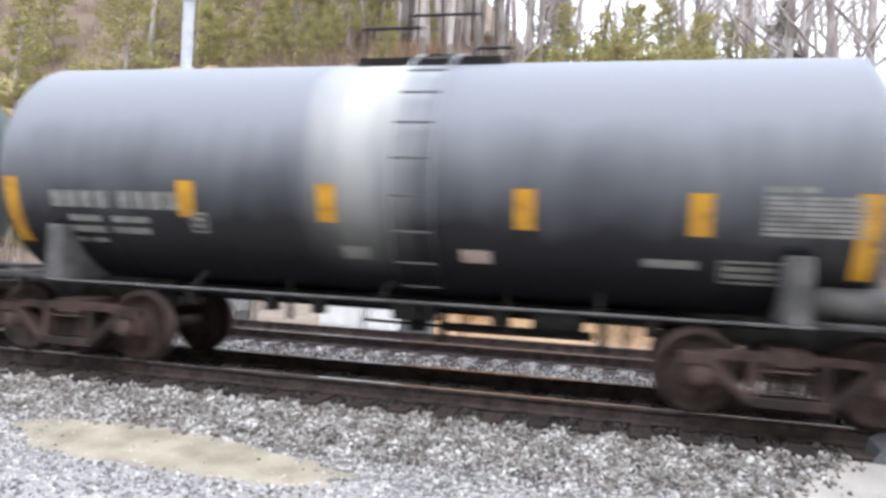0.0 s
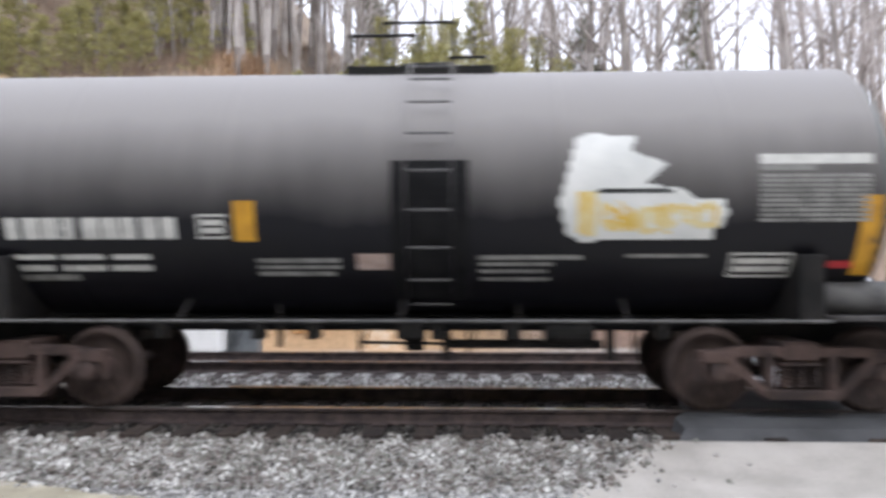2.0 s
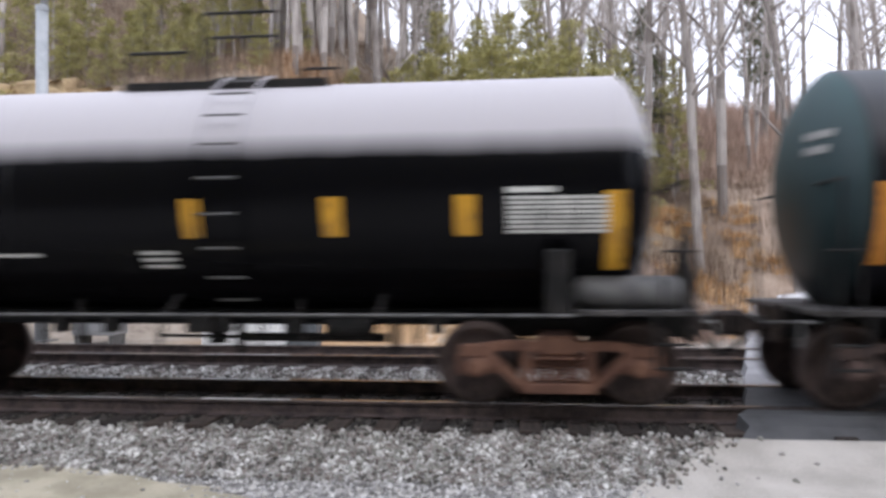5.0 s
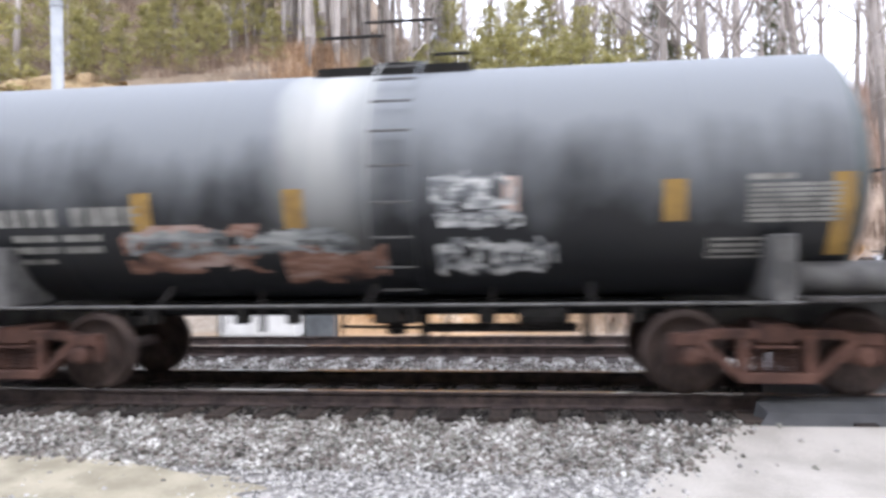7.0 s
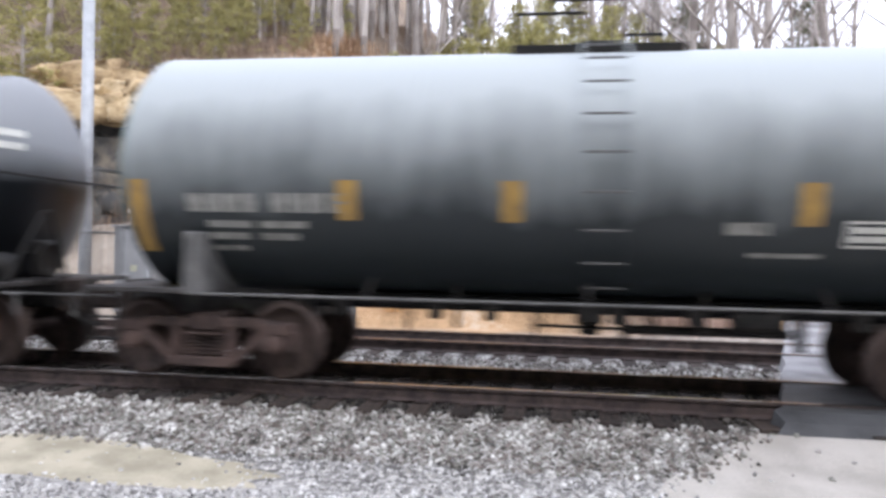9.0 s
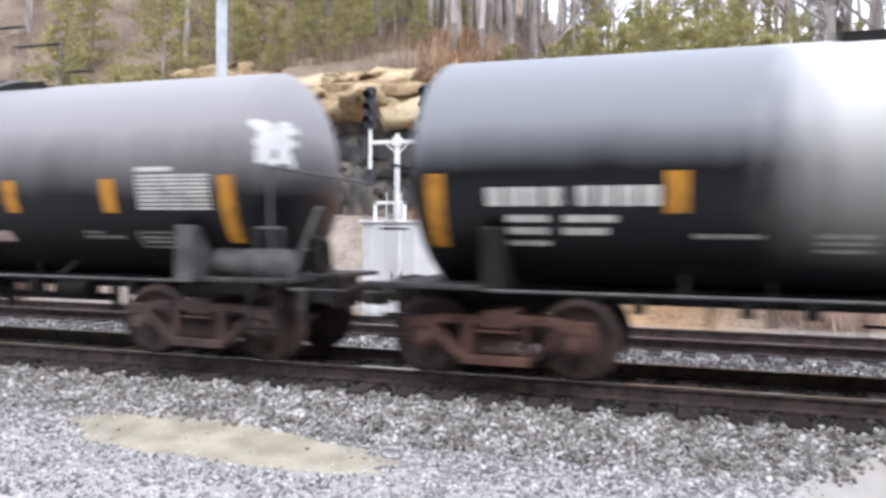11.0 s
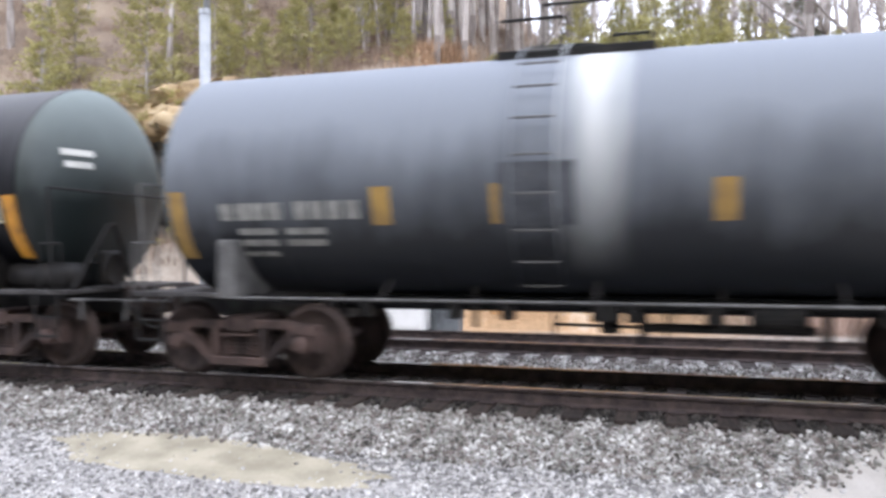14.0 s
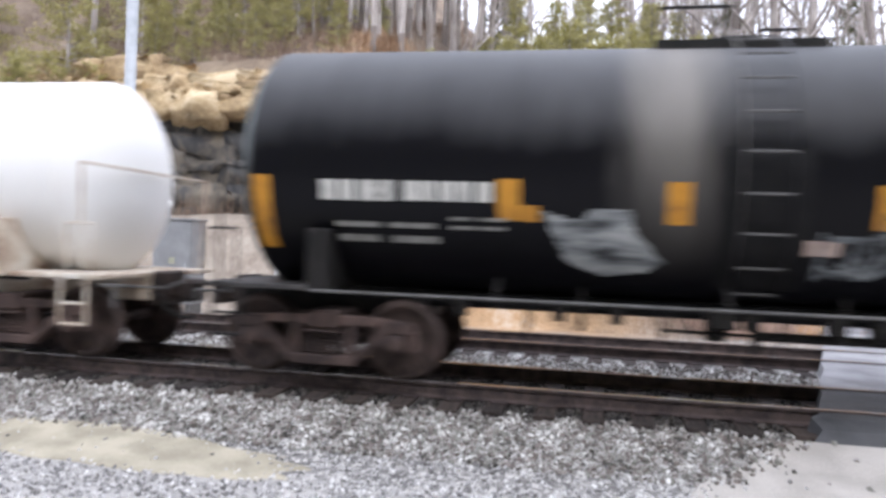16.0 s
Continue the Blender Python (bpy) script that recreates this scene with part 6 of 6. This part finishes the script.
shell_size(1.49)
PAINT_F = car_paint("paint_teal_grey", (0.025, 0.032, 0.036), (0.43, 0.47, 0.48), (0.6, 0.6, 0.6), 0.4, 0.95, None, 1.9, 3.3, 0.4)
f = build_car("pale teal-grey weathered tank car", -66.55, PAINT_F, GREYSTEEL, RUST_CAST, 2.0, 0.15, heads=HEAD_F)
usual(f, FADED, (-2.7, -0.85, 2.22), LETTER_DIM, True, True, (3.39, 4.59, 2.09, 2.67))
frame_mark(f, LETTER, 2.58, 3.14, 1.75, 2.03)
bars(f, LETTER_DIM, ((1.4, 1.83, 1.87, 2.0), (1.66, 2.38, 1.63, 1.68)))
end_marks(f, LETTER)

shell_size(1.41)
# the sharp pale upper half mixes a dusty tone with painted sky reflection
PAINT_G = car_paint("paint_black_half_pale", (0.008, 0.009, 0.011), (0.31, 0.325, 0.345), (0.78, 0.78, 0.76), 0.3, 0.9, -0.55, 2.35, 2.9, 0.25, 0.0, spec=0.3, narrow=0.6)
g = build_car("black tank car, pale above and streaked with pale spill", -79.25, PAINT_G, BLACK, RUST_RED, 2.4, 0.6, None, BLACK)
usual(g, AMBER, (-2.55, 0.08, 1.6, 3.3), LETTER, True, True, (3.87, 4.98, 1.87, 2.44))
bars(g, LETTER_DIM, ((-2.38, -1.69, 1.7, 1.75), (-1.18, -0.62, 1.71, 1.76), (-1.19, -0.62, 1.64, 1.68), (-1.19, -0.63, 1.56, 1.6)))
end_marks(g, LETTER)

shell_size(1.42)
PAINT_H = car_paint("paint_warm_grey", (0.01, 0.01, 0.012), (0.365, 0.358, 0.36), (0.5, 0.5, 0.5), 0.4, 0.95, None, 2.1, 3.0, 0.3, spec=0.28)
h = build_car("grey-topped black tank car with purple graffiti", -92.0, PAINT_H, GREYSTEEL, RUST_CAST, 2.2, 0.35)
usual(h, AMBER, (-2.45, 1.53, 3.2), LETTER, True, False, (3.66, 4.78, 1.96, 2.57))
bars(h, LETTER, ((-4.5, -3.54, 2.14, 2.38), (-3.47, -2.41, 2.14, 2.38)), "stencil_mark", 0.2)
bars(h, LETTER, ((-4.36, -3.07, 1.84, 1.9), (-4.31, -3.12, 1.71, 1.76), (-4.33, -3.8, 1.57, 1.61)), "stencil_bar", 0.45)
spray(h, SPRAY_PURPLE, -2.85, 0.62, 1.2, 2.12, 2.6, [(0.0, 0.75), (0.06, 0.9), (0.3, 0.86), (0.5, 0.95), (0.75, 0.9), (0.98, 1.0), (1.0, 0.62), (0.93, 0.35), (0.84, 0.12), (0.7, 0.2), (0.52, 0.03), (0.36, 0.12), (0.22, 0.1), (0.14, 0.3), (0.03, 0.5)], hole=0.06, label="purple and mauve sprayed lettering")
spray(h, PURPLE_DARK, -2.5, 0.45, 1.3, 1.98, 9.3, None, 0.009, 0.0, "dark purple sprayed strokes", 6)
spray(h, SPRAY_TAN, -1.0, 0.62, 1.98, 2.3, 3.3, None, 0.01, 0.08, "tan sprayed outline")
spray(h, SPRAY_YELLOW, -0.02, 0.3, 2.28, 2.42, 3.7, None, 0.012, 0.0, "yellow sprayed dab")
spray(h, SPRAY_GREY, -2.3, -1.15, 2.08, 2.32, 4.1, None, 0.01, 0.2, "pale sprayed scrawl")
spray(h, SPRAY_WHITE, -0.2, 0.44, 2.42, 2.8, 6.6, [(0.0, 0.5), (0.3, 0.55), (0.33, 0.85), (0.5, 1.0), (0.7, 0.95), (0.75, 0.72), (1.0, 0.8), (0.8, 0.62), (1.0, 0.6), (0.78, 0.45), (0.9, 0.3), (0.7, 0.05), (0.45, 0.0), (0.35, 0.4)], label="white sprayed mark")
bars(h, LETTER, ((-2.25, -1.98, 1.17, 1.27),), "placard")
bars(h, PLACARD, ((0.97, 1.33, 1.56, 1.71),), "placard")
bars(h, LETTER_DIM, ((2.62, 3.25, 1.62, 1.66), (2.62, 2.95, 1.69, 1.72)))
frame_mark(h, LETTER_DIM, 3.5, 4.05, 1.5, 1.72)
end_marks(h, LETTER)
head_spray(h, 1, SPRAY_WHITE, -1.22, -0.62, 2.5, 3.1, 2.2, "white sprayed patch on the head")

shell_size(1.48)
PAINT_I = car_paint("paint_blue_grey", (0.02, 0.023, 0.028), (0.235, 0.26, 0.295), (0.62, 0.64, 0.63), 0.42, 0.95, 0.1, 1.7, 3.05, 0.5, narrow=1.5)
i = build_car("faded blue-grey tank car with a pale spill streak", -104.58, PAINT_I, GREYSTEEL, RUST_CAST, 1.9, -0.64, None, None, heads=HEAD_D)
usual(i, FADED, (-2.47, -1.04, 1.32, 3.1), LETTER_DIM, True, True, (3.64, 4.74, 1.94, 2.48))
board(i, -0.64, 1.95, 2.65, mat("blue_grey_board", two((0.05, 0.055, 0.065), (0.1, 0.108, 0.122)), 3, 0.6))
frame_mark(i, LETTER_DIM, 3.5, 3.99, 1.49, 1.72)
end_marks(i, LETTER_DIM)

shell_size(1.5)
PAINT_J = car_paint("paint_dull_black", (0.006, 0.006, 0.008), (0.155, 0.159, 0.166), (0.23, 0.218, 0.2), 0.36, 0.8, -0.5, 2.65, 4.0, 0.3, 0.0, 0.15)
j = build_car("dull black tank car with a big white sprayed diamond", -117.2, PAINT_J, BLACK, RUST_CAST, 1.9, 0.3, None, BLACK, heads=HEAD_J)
usual(j, AMBER, (-2.35, -0.56, 1.46, 3.24), LETTER_KHAKI, True, False, (3.67, 4.87, 2.03, 2.53))
bars(j, LETTER, ((-4.5, -3.6, 2.15, 2.38), (-3.53, -2.5, 2.16, 2.38)), "stencil_mark", 0.2)
bars(j, LETTER_DIM, ((-4.35, -3.05, 1.85, 1.91), (-4.34, -3.05, 1.68, 1.76), (-3.0, -2.33, 1.95, 1.99), (-3.0, -2.33, 1.85, 1.89)), "stencil_bar", 0.45)
strips(j, AMBER, ((-2.22, -2.02, 1.96, 2.14),))
spray(j, SPRAY_WHITE, 1.78, 3.14, 2.27, 3.41, 1, [(0.0, 0.5), (0.04, 0.6), (0.4, 0.98), (0.53, 1.0), (0.7, 0.86), (1.0, 0.53), (0.97, 0.46), (0.6, 0.0), (0.4, 0.05), (0.1, 0.02), (0.13, 0.2), (0.04, 0.36)], label="big white sprayed diamond")
spray(j, SPRAY_DIM, 1.42, 2.75, 1.5, 2.26, 8.4, None, 0.006, 0.0, "grey sprayed fringe", 5)
spray(j, SPRAY_GREY, -1.98, -0.66, 1.38, 2.12, 5.1, [(0.0, 0.95), (0.3, 0.85), (0.4, 1.0), (0.7, 0.98), (0.75, 0.7), (1.0, 0.3), (0.85, 0.1), (0.5, 0.0), (0.2, 0.25), (0.1, 0.6)], label="blue-grey sprayed mark")
spray(j, SPRAY_SLATE, 0.85, 2.88, 1.42, 2.05, 6.2, None, 0.008, 0.0, "grey sprayed lettering", 6)
bars(j, PLACARD, ((0.62, 1.05, 1.69, 1.85),), "placard")
frame_mark(j, LETTER_DIM, 3.25, 4.0, 1.52, 1.74)
board(j, 0.3, 1.3, 2.8)
end_marks(j, LETTER)

shell_size(1.325)
PAINT_K = car_paint("paint_white", (0.68, 0.66, 0.61), (0.9, 0.9, 0.88), (0.9, 0.9, 0.9), 0.4, 1.0, None, 1.1, 2.0, 0.4)
WHITE_FRAME = mat("rusty_white_frame", [(0.3, (0.3, 0.2, 0.14)), (0.5, (0.6, 0.52, 0.42)), (0.7, (0.8, 0.78, 0.72))], 2.5, 0.6, bump=0.2)
k = build_car("white tank car with rust-stained frame", -130.2, PAINT_K, WHITE_FRAME, RUST_CAST, 2.0, 0.2, WHITE_FRAME, None)


def travel(t):
    """How far the train has come, slowing a little."""
    return 7.4421 * t - 0.00217 * t * t


def motions():
    times = [k * 0.5 for k in range(33)]
    for car, x0 in CARS:
        walk(car, [(t, pose(x0 + travel(t), 0.7525, 0)) for t in times])
    spin = [k / 15 for k in range(241)]
    for axle, x in WHEELSETS:
        walk(axle, [(t, pose(x, 0, 0.46, 0, math.degrees(travel(t) / 0.463), 0)) for t in spin])


motions()
